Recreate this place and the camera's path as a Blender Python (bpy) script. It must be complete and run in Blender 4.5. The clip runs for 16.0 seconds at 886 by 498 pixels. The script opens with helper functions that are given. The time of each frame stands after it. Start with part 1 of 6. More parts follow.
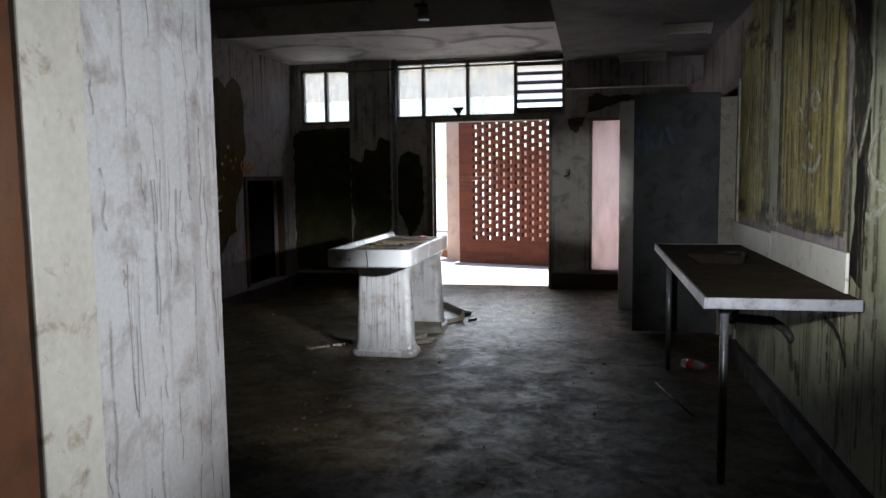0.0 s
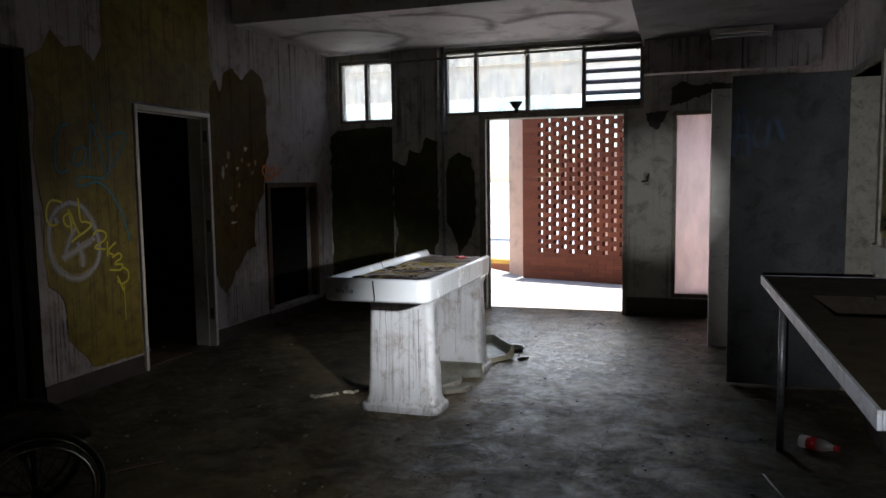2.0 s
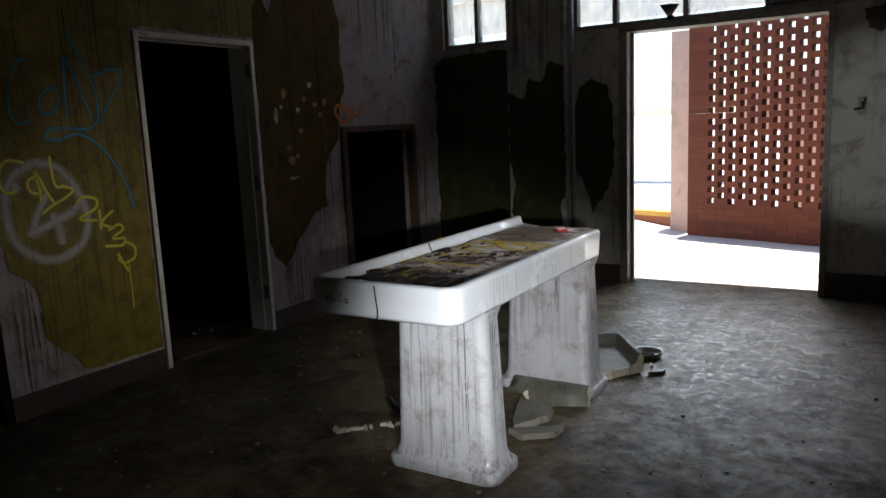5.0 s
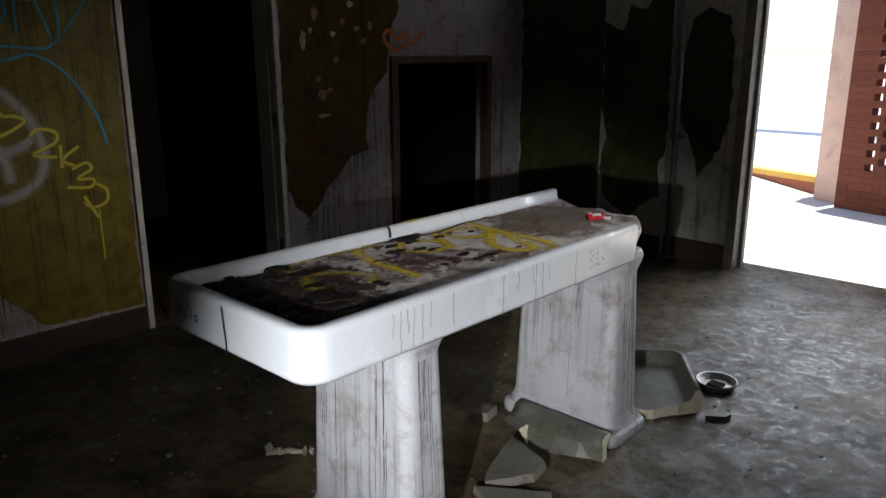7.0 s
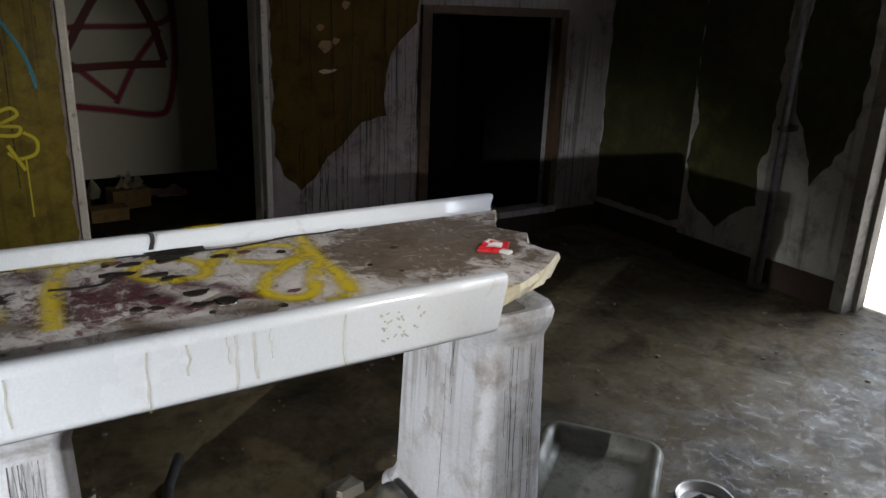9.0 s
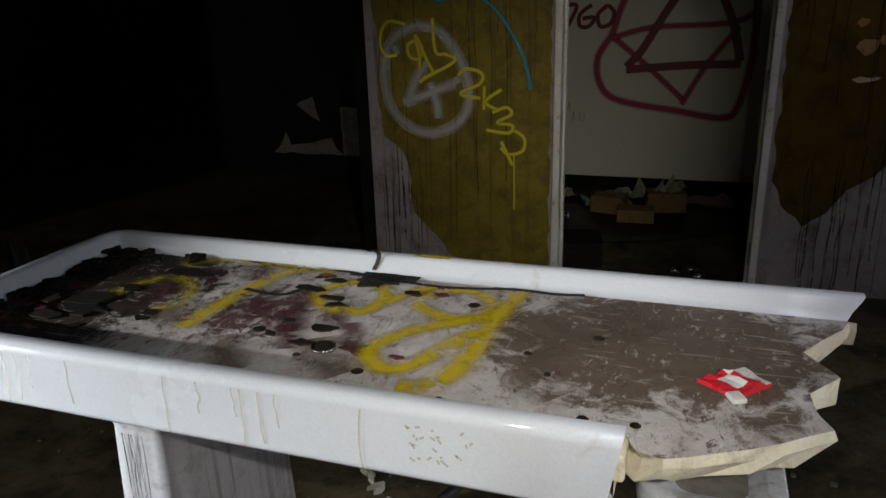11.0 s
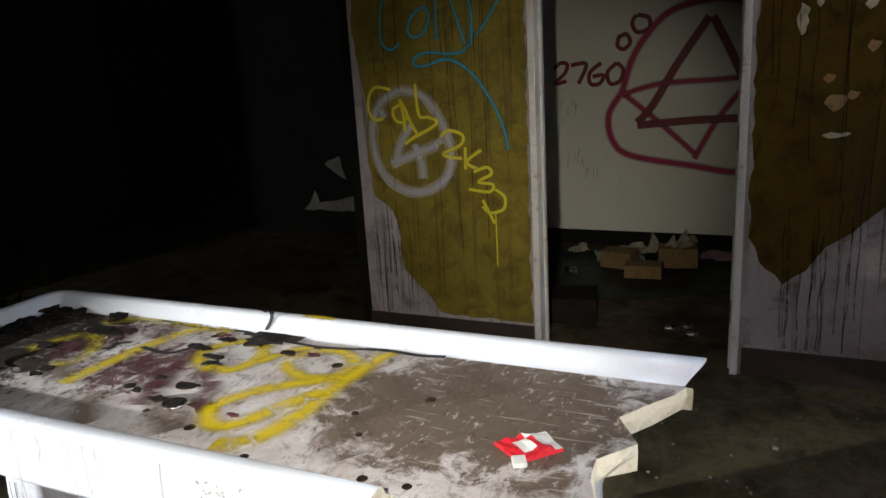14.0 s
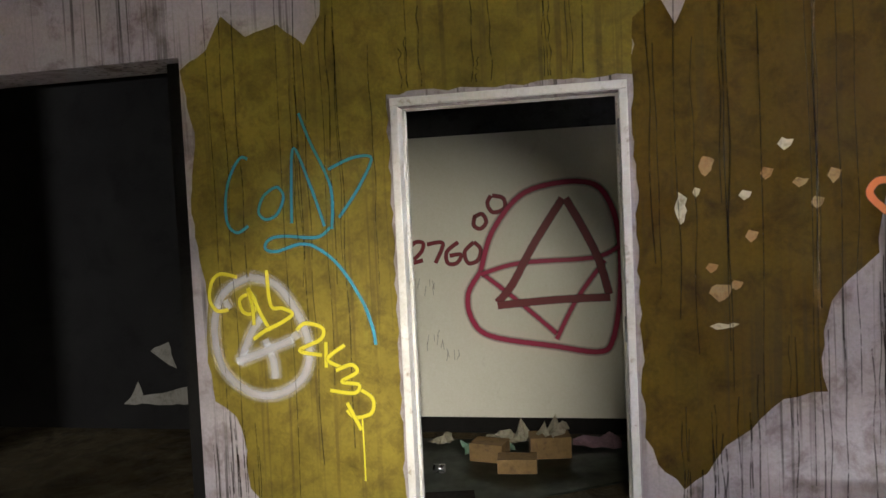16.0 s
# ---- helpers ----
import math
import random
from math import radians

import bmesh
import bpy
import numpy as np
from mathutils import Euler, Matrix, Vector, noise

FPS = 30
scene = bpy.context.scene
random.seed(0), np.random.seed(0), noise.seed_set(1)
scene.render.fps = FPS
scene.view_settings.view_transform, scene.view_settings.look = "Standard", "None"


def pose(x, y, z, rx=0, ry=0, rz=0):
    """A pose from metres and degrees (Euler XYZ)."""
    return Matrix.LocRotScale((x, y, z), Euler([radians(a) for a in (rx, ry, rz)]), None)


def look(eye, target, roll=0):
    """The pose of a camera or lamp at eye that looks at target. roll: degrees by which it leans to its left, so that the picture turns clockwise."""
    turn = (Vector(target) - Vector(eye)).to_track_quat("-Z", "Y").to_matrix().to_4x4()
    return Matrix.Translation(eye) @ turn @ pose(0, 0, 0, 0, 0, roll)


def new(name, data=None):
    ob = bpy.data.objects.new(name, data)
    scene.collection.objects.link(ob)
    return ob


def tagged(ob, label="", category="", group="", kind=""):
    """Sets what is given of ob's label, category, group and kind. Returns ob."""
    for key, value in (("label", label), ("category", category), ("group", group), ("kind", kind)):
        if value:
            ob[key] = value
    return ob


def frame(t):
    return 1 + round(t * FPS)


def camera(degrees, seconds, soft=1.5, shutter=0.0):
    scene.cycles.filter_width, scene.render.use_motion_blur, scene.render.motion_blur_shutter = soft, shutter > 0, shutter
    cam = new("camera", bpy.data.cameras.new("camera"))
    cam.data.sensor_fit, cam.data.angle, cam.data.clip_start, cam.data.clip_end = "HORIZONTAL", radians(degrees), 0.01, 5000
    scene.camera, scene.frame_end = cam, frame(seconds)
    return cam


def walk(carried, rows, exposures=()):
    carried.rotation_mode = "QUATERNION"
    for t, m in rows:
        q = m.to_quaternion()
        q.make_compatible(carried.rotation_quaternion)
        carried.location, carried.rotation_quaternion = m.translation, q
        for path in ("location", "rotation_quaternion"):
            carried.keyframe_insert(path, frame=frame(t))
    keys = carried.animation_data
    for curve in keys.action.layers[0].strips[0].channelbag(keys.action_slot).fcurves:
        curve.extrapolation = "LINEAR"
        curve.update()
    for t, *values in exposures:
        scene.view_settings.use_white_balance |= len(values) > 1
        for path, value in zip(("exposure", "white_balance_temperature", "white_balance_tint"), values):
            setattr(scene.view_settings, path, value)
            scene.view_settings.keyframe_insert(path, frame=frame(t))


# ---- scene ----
cam = camera(61.6, 16.0)

# walk
PATH = [
    (0, (0.997, 0.8, 1.445), (0.605, 2.752, 1.253), -0.7),
    (0.5, (1.008, 1.158, 1.456), (0.623, 3.11, 1.253), -1.2),
    (1, (1.068, 1.504, 1.476), (0.556, 3.428, 1.288), -1.3),
    (1.5, (1.043, 1.848, 1.472), (0.529, 3.772, 1.288), 0.3),
    (2, (1.019, 2.183, 1.467), (0.418, 4.082, 1.287), -0.8),
    (2.5, (1.028, 2.546, 1.458), (0.179, 4.348, 1.278), -1.4),
    (3, (0.942, 2.789, 1.45), (-0.14, 4.457, 1.235), -1.4),
    (3.5, (0.887, 3.105, 1.452), (-0.129, 4.807, 1.186), -2.0),
    (3.7, (0.878, 3.242, 1.449), (-0.109, 4.957, 1.164), -2.7),
    (5.8, (1.013, 4.519, 1.511), (-0.149, 6.097, 1.114), -1.5),
    (6, (1.03, 4.651, 1.521), (-0.195, 6.176, 1.102), -0.8),
    (6.5, (0.982, 4.934, 1.503), (-0.313, 6.393, 1.062), -0.6),
    (7, (0.92, 5.246, 1.501), (-0.401, 6.658, 0.991), -0.2),
    (7.5, (0.953, 5.610, 1.479), (-0.546, 6.816, 0.935), -0.3),
    (8, (0.98, 5.935, 1.473), (-0.557, 7.08, 0.903), 0.6),
    (10.3, (0.631, 7.392, 1.457), (-1.242, 7.554, 0.777), -0.3),
    (10.5, (0.59, 7.462, 1.452), (-1.296, 7.358, 0.794), -1.4),
    (11, (0.581, 7.664, 1.493), (-1.205, 7.037, 0.848), -1.7),
    (11.5, (0.55, 7.702, 1.506), (-1.139, 6.844, 0.867), -2.0),
    (12, (0.459, 7.762, 1.474), (-1.225, 6.942, 0.775), 0.5),
    (12.5, (0.483, 7.99, 1.453), (-1.141, 7.057, 0.752), -1.6),
    (13, (0.544, 8.196, 1.451), (-1.029, 7.194, 0.729), -1.7),
    (13.5, (0.523, 8.22, 1.466), (-1.119, 7.291, 0.803), -3.0),
    (14, (0.472, 8.118, 1.52), (-1.28, 7.296, 1.017), -3.4),
    (14.5, (0.423, 7.995, 1.554), (-1.439, 7.362, 1.187), -3.0),
    (15, (0.338, 7.925, 1.569), (-1.58, 7.442, 1.277), -2.8),
    (15.5, (0.162, 7.896, 1.584), (-1.773, 7.441, 1.369), -3.4),
    (16, (0.071, 7.835, 1.596), (-1.885, 7.426, 1.506), -2.7),
]
EXPOSURES = [(0, 1.65), (3.7, 1.7), (6, 1.65), (7, 1.7), (8.2, 2.0), (10.3, 2.55), (11.0, 2.1), (11.5, 2.45), (12, 2.95), (12.5, 3.0), (13, 2.75), (13.5, 2.65), (14, 3.15), (14.5, 4.05), (15, 4.75), (16, 5.1)]
walk(cam, [(t, look(eye, target, roll)) for t, eye, target, roll in PATH], EXPOSURES)

# ---- world, daylight, lamps ----
world = bpy.data.worlds.new("sky")
scene.world = world
world.use_nodes = True
wn = world.node_tree
sky = wn.nodes.new("ShaderNodeTexSky")
sky.sky_type, sky.sun_disc = "NISHITA", False
sky.sun_elevation, sky.sun_rotation = radians(81), radians(0)
wn.nodes["Background"].inputs[1].default_value = 0.115
wn.links.new(sky.outputs[0], wn.nodes["Background"].inputs[0])

sun = new("sun", bpy.data.lights.new("sun", "SUN"))
sun.data.energy, sun.data.angle, sun.data.color = 4.4, radians(0.5), (1.0, 0.95, 0.88)
sun.matrix_world = look((1.2, 16 + 3.5, 22), (0.5, 16, 0))


def area_lamp(name, centre, target, w, h, power, colour, spread=180):
    d = bpy.data.lights.new(name, "AREA")
    d.spread = radians(spread)
    d.shape, d.size, d.size_y, d.energy, d.color = "RECTANGLE", w, h, power, colour
    ob = new(name, d)
    ob.matrix_world = look(centre, target)
    return ob


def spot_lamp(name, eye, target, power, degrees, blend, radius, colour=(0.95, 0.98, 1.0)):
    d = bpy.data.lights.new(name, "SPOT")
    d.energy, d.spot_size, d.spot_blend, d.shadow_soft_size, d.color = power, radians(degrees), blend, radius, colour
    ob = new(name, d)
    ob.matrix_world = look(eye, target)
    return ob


# sky light entering by the doorway
area_lamp("doorway_daylight", (-0.3, 10.66, 1.35), (-0.25, 9.0, 0.0), 1.45, 1.5, 3.2, (0.86, 0.93, 1.0), 75)
# fixed spots standing in for the visitor's carried torch, one per stretch of the visit
# next spot: added fill on the entrance wall, for light from the corridor
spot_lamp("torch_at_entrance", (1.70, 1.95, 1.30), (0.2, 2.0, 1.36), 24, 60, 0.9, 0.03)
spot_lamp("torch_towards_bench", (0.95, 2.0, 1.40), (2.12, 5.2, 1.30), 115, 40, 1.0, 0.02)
# next spot: added fill that brightens the far wall's right part
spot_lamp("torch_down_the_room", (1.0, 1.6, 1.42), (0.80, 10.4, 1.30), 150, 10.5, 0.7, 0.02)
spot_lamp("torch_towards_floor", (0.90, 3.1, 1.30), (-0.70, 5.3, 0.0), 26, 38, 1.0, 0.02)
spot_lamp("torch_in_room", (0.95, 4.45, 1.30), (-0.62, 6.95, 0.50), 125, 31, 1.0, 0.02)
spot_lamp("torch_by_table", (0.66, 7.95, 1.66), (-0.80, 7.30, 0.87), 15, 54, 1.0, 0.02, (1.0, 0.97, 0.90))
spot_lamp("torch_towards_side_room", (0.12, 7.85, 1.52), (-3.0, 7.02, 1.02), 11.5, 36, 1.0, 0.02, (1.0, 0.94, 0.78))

# ---- materials ----


def material(name):
    m = bpy.data.materials.new(name)
    m.use_nodes = True
    return m, m.node_tree, m.node_tree.nodes["Principled BSDF"]


def ramp(nt, source, stops):
    r = nt.nodes.new("ShaderNodeValToRGB")
    el = r.color_ramp.elements
    while len(el) < len(stops):
        el.new(0.5)
    for e, (p, c) in zip(el, stops):
        e.position, e.color = p, (*c, 1) if len(c) == 3 else c
    nt.links.new(source, r.inputs[0])
    return r.outputs[0]


def coords(nt, scale=(1, 1, 1), shift=(0, 0, 0)):
    g = nt.nodes.new("ShaderNodeNewGeometry")
    mp = nt.nodes.new("ShaderNodeMapping")
    mp.inputs["Scale"].default_value, mp.inputs["Location"].default_value = scale, shift
    nt.links.new(g.outputs["Position"], mp.inputs["Vector"])
    return mp.outputs[0]


def noise_fac(nt, vec, scale, detail=5, rough=0.6, distort=0.0):
    n = nt.nodes.new("ShaderNodeTexNoise")
    n.inputs["Scale"].default_value, n.inputs["Detail"].default_value = scale, detail
    n.inputs["Roughness"].default_value, n.inputs["Distortion"].default_value = rough, distort
    nt.links.new(vec, n.inputs["Vector"])
    return n.outputs["Fac"]


def mix(nt, fac, a, b, mode="MIX"):
    m = nt.nodes.new("ShaderNodeMix")
    m.data_type, m.blend_type = "RGBA", mode
    for socket, v in ((m.inputs["Factor"], fac), (m.inputs["A"], a), (m.inputs["B"], b)):
        if isinstance(v, (int, float)):
            socket.default_value = v
        elif isinstance(v, tuple):
            socket.default_value = (*v, 1)
        else:
            nt.links.new(v, socket)
    return m.outputs["Result"]


def bump(nt, b, height, strength=0.3, distance=0.01):
    n = nt.nodes.new("ShaderNodeBump")
    n.inputs["Strength"].default_value, n.inputs["Distance"].default_value = strength, distance
    nt.links.new(height, n.inputs["Height"])
    nt.links.new(n.outputs[0], b.inputs["Normal"])


def worn(name, base, dark, stain, rough=(0.6, 0.9), scale=3.0, drips=0.0, grain=60.0, metal=0.0, bumps=0.25, drip_colour=(0.03, 0.025, 0.02), stain_at=(0.5, 0.72), drip_scale=26.0, drip_at=0.55, spec=0.5):
    """A surface with broad tone changes, blotchy stains, vertical runs and fine grain."""
    m, nt, b = material(name)
    p = coords(nt)
    broad = ramp(nt, noise_fac(nt, p, scale * 0.45, 4), [(0.35, (0, 0, 0)), (0.7, (1, 1, 1))])
    c = mix(nt, broad, base, dark)
    blot = ramp(nt, noise_fac(nt, coords(nt, shift=(3.1, 1.7, 9.2)), scale * 2.2, 8, 0.68, 0.4), [(stain_at[0], (0, 0, 0)), (stain_at[1], (1, 1, 1))])
    c = mix(nt, blot, c, stain)
    if drips:
        runs = noise_fac(nt, coords(nt, (drip_scale, drip_scale, 0.55)), 1.0, 3, 0.55)
        where = noise_fac(nt, coords(nt, (1, 1, 0.8), (5, 2, 0)), 1.6, 3)
        mul = nt.nodes.new("ShaderNodeMath")
        mul.operation = "MULTIPLY"
        nt.links.new(ramp(nt, runs, [(drip_at, (0, 0, 0)), (drip_at + 0.09, (1, 1, 1))]), mul.inputs[0])
        nt.links.new(ramp(nt, where, [(0.38, (0, 0, 0)), (0.62, (drips, drips, drips))]), mul.inputs[1])
        c = mix(nt, mul.outputs[0], c, drip_colour)
    fine = noise_fac(nt, p, grain, 3, 0.7)
    c = mix(nt, 0.35, c, ramp(nt, fine, [(0.3, (0.35, 0.35, 0.35)), (0.7, (0.65, 0.65, 0.65))]), "OVERLAY")
    nt.links.new(c, b.inputs["Base Color"])
    r = ramp(nt, noise_fac(nt, p, scale * 1.7, 5), [(0.35, (rough[0],) * 3), (0.65, (rough[1],) * 3)])
    nt.links.new(r, b.inputs["Roughness"])
    b.inputs["Metallic"].default_value = metal
    b.inputs["Specular IOR Level"].default_value = spec
    bump(nt, b, noise_fac(nt, p, grain * 0.5, 6, 0.7), bumps, 0.006)
    return m


PLASTER = worn("stained_plaster", (0.40, 0.355, 0.36), (0.28, 0.24, 0.245), (0.15, 0.11, 0.10), drips=0.9, drip_scale=34, spec=0.2)
OLIVE = worn("olive_paint", (0.225, 0.170, 0.024), (0.125, 0.092, 0.013), (0.075, 0.052, 0.010), (0.4, 0.65), 4.0, drips=0.5, stain_at=(0.46, 0.74), drip_colour=(0.05, 0.03, 0.012), spec=0.2)
RUST = worn("rust_brown_paint", (0.098, 0.060, 0.006), (0.068, 0.034, 0.005), (0.035, 0.016, 0.003), (0.5, 0.8), 3.2, drips=0.4, spec=0.12, stain_at=(0.48, 0.74))
GREEN = worn("dark_green_paint", (0.052, 0.052, 0.020), (0.020, 0.020, 0.011), (0.085, 0.078, 0.020), (0.45, 0.75), 2.4, drips=0.5, spec=0.2)
GREY_WALL = worn("grey_plaster", (0.46, 0.44, 0.40), (0.32, 0.31, 0.28), (0.15, 0.13, 0.11), drips=0.7)
REVEAL = worn("weathered_whitewash", (0.58, 0.59, 0.62), (0.44, 0.42, 0.42), (0.26, 0.22, 0.21), drips=0.45, drip_colour=(0.32, 0.28, 0.28), drip_scale=30, drip_at=0.54, scale=4.0, grain=90, bumps=0.5)
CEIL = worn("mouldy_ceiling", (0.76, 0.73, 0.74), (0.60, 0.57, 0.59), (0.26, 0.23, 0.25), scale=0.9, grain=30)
# dark grey, well below the rear ceiling's white
CEIL_DARK = worn("dark_grey_ceiling", (0.20, 0.19, 0.21), (0.13, 0.12, 0.14), (0.07, 0.065, 0.07), scale=1.4)
PLINTH = worn("brown_plinth", (0.045, 0.026, 0.018), (0.03, 0.018, 0.013), (0.02, 0.013, 0.01), (0.4, 0.7), 4)
WHITE_PAINT = worn("white_gloss_paint", (0.66, 0.64, 0.60), (0.52, 0.50, 0.45), (0.24, 0.18, 0.11), (0.35, 0.6), 6, stain_at=(0.58, 0.72))
TRIM_WOOD = worn("brown_timber", (0.10, 0.058, 0.028), (0.065, 0.036, 0.018), (0.05, 0.03, 0.02), (0.5, 0.8), 5, drips=0.4)
BROWN_DOOR = worn("brown_door_paint", (0.12, 0.045, 0.015), (0.09, 0.03, 0.012), (0.05, 0.02, 0.01), (0.4, 0.6), 4)
DOOR_GREY = worn("grey_door_paint", (0.070, 0.071, 0.075), (0.045, 0.046, 0.05), (0.025, 0.025, 0.025), (0.5, 0.8), 3, spec=0.2)
MILD_STEEL = worn("galvanised_tube", (0.27, 0.28, 0.32), (0.20, 0.205, 0.22), (0.12, 0.10, 0.08), (0.3, 0.5), 12, metal=0.6)
EDGE = worn("pale_steel_edge", (0.46, 0.48, 0.55), (0.36, 0.37, 0.42), (0.20, 0.18, 0.15), (0.3, 0.5), 8, metal=0.45)
STEEL = worn("stained_steel", (0.45, 0.45, 0.44), (0.30, 0.28, 0.25), (0.12, 0.09, 0.06), (0.3, 0.55), 5, metal=0.85)
SINK_DIRT = worn("dirty_worktop", (0.040, 0.029, 0.018), (0.026, 0.018, 0.011), (0.012, 0.010, 0.007), (0.75, 0.95), 5, spec=0.08)
PORCELAIN = worn("white_porcelain", (0.70, 0.72, 0.76), (0.62, 0.64, 0.67), (0.44, 0.40, 0.34), (0.12, 0.3), 3, grain=200, bumps=0.03, stain_at=(0.66, 0.86))
PEDESTAL = worn("streaked_porcelain", (0.58, 0.59, 0.62), (0.46, 0.45, 0.47), (0.30, 0.26, 0.24), (0.25, 0.5), 4, drips=0.6, drip_colour=(0.16, 0.13, 0.11), drip_scale=44, drip_at=0.52, grain=120, bumps=0.08)
CERAMIC_CORE = worn("broken_fireclay", (0.70, 0.65, 0.50), (0.60, 0.54, 0.40), (0.40, 0.33, 0.22), (0.8, 0.95), 9, grain=90, bumps=0.7)
CEMENT = worn("cement", (0.22, 0.20, 0.17), (0.15, 0.135, 0.11), (0.09, 0.08, 0.06), (0.7, 0.95), 6, bumps=0.6)
BLACK = worn("black_rubber", (0.025, 0.025, 0.025), (0.018, 0.018, 0.018), (0.04, 0.035, 0.03), (0.5, 0.8), 8)
MORTAR = worn("mortar", (0.34, 0.20, 0.13), (0.26, 0.15, 0.10), (0.18, 0.10, 0.07), (0.8, 0.95), 6)
PINK_RENDER = worn("pinkish_render", (0.76, 0.54, 0.44), (0.70, 0.49, 0.39), (0.56, 0.38, 0.30), (0.7, 0.9), 2)
PALE_WALL = worn("pale_pink_wash", (0.86, 0.77, 0.75), (0.82, 0.72, 0.70), (0.72, 0.62, 0.60), (0.7, 0.9), 1)
BEIGE_WALL = worn("beige_render", (0.84, 0.79, 0.70), (0.80, 0.74, 0.65), (0.70, 0.63, 0.54), (0.7, 0.9), 1)
YELLOW_KERB = worn("yellow_kerb_paint", (0.62, 0.36, 0.06), (0.50, 0.28, 0.05), (0.3, 0.2, 0.08), (0.6, 0.8), 3)
TERRACOTTA = worn("terracotta_paint", (0.30, 0.09, 0.035), (0.24, 0.07, 0.03), (0.14, 0.05, 0.03), (0.6, 0.8), 3)
YARD = worn("pale_concrete", (0.46, 0.455, 0.45), (0.41, 0.405, 0.40), (0.33, 0.32, 0.31), (0.6, 0.85), 1.2)
BOARD = worn("cream_board", (0.78, 0.76, 0.66), (0.72, 0.70, 0.60), (0.58, 0.54, 0.44), (0.3, 0.5), 2, stain_at=(0.62, 0.8))


def blot_mask(nt, centre, radius, wobble, seed, scale=5.0, stretch=(1, 1, 1), soft=0.013):
    """A ragged round stain: 1 inside, 0 outside."""
    g = nt.nodes.new("ShaderNodeNewGeometry")
    d = nt.nodes.new("ShaderNodeVectorMath")
    d.operation = "SUBTRACT"
    d.inputs[1].default_value = centre
    nt.links.new(g.outputs["Position"], d.inputs[0])
    k = nt.nodes.new("ShaderNodeVectorMath")
    k.operation = "MULTIPLY"
    k.inputs[1].default_value = stretch
    nt.links.new(d.outputs[0], k.inputs[0])
    ln = nt.nodes.new("ShaderNodeVectorMath")
    ln.operation = "LENGTH"
    nt.links.new(k.outputs[0], ln.inputs[0])
    n = noise_fac(nt, coords(nt, shift=(seed, seed * 1.7, 0)), scale, 9, 0.72, 0.6)
    ma = nt.nodes.new("ShaderNodeMath")
    ma.operation = "MULTIPLY_ADD"
    ma.inputs[1].default_value = wobble
    nt.links.new(n, ma.inputs[0])
    nt.links.new(ln.outputs["Value"], ma.inputs[2])
    return ramp(nt, ma.outputs[0], [(max(radius + wobble * 0.5 - soft, 0), (1, 1, 1)), (min(radius + wobble * 0.5 + soft, 1), (0, 0, 0))])


def floor_material():
    m, nt, b = material("dirty_wet_concrete")
    p = coords(nt)
    broad = ramp(nt, noise_fac(nt, p, 0.9, 5, 0.6, 0.3), [(0.35, (0.076, 0.056, 0.028)), (0.65, (0.145, 0.114, 0.068))])
    blot = ramp(nt, noise_fac(nt, coords(nt, shift=(7, 3, 0)), 3.4, 8, 0.7, 0.6), [(0.48, (0, 0, 0)), (0.62, (1, 1, 1))])
    c = mix(nt, blot, broad, (0.032, 0.023, 0.013))
    crust = ramp(nt, noise_fac(nt, coords(nt, shift=(4, 9, 0)), 17, 9, 0.75, 0.5), [(0.50, (0, 0, 0)), (0.60, (0.75,) * 3)])
    c = mix(nt, crust, c, (0.045, 0.034, 0.021))
    grit = ramp(nt, noise_fac(nt, p, 55, 4, 0.7), [(0.62, (0, 0, 0)), (0.72, (0.8, 0.8, 0.8))])
    c = mix(nt, grit, c, (0.19, 0.17, 0.135))
    nt.links.new(c, b.inputs["Base Color"])
    wet = ramp(nt, noise_fac(nt, coords(nt, shift=(1, 8, 0)), 2.6, 12, 0.78, 0.6), [(0.38, (0.30,) * 3), (0.60, (0.66,) * 3)])
    damp = blot_mask(nt, (0.1, 8.9, 0), 0.42, 0.5, 2.0, 5, (0.40, 0.28, 1), 0.22)
    spots = ramp(nt, noise_fac(nt, coords(nt, shift=(2, 2, 0)), 19, 10, 0.8, 0.4), [(0.43, (0.16,) * 3), (0.55, (0.58,) * 3)])
    nt.links.new(mix(nt, damp, wet, spots), b.inputs["Roughness"])
    shine = mix(nt, damp, (0.35, 0.35, 0.35), (0.85, 0.85, 0.85))
    dull = ramp(nt, noise_fac(nt, coords(nt, shift=(6, 1, 0)), 6.0, 12, 0.82, 0.6), [(0.47, (0.22,) * 3), (0.58, (1, 1, 1))])
    nt.links.new(mix(nt, 1.0, shine, dull, "MULTIPLY"), b.inputs["Specular IOR Level"])
    bump(nt, b, mix(nt, 0.25, noise_fac(nt, p, 48, 12, 0.88), noise_fac(nt, coords(nt, shift=(3, 5, 0)), 15, 8, 0.7, 0.3)), 0.6, 0.009)
    return m


def brick_material():
    m, nt, b = material("red_brick")
    info = nt.nodes.new("ShaderNodeObjectInfo")
    c = ramp(nt, info.outputs["Random"], [(0.0, (0.105, 0.023, 0.009)), (0.5, (0.135, 0.030, 0.012)), (1.0, (0.175, 0.042, 0.016))])
    fine = noise_fac(nt, coords(nt), 45, 6, 0.7)
    c = mix(nt, ramp(nt, fine, [(0.4, (0, 0, 0)), (0.75, (0.7, 0.7, 0.7))]), c, (0.20, 0.060, 0.028))
    nt.links.new(c, b.inputs["Base Color"])
    b.inputs["Roughness"].default_value = 0.85
    bump(nt, b, fine, 0.5, 0.006)
    return m


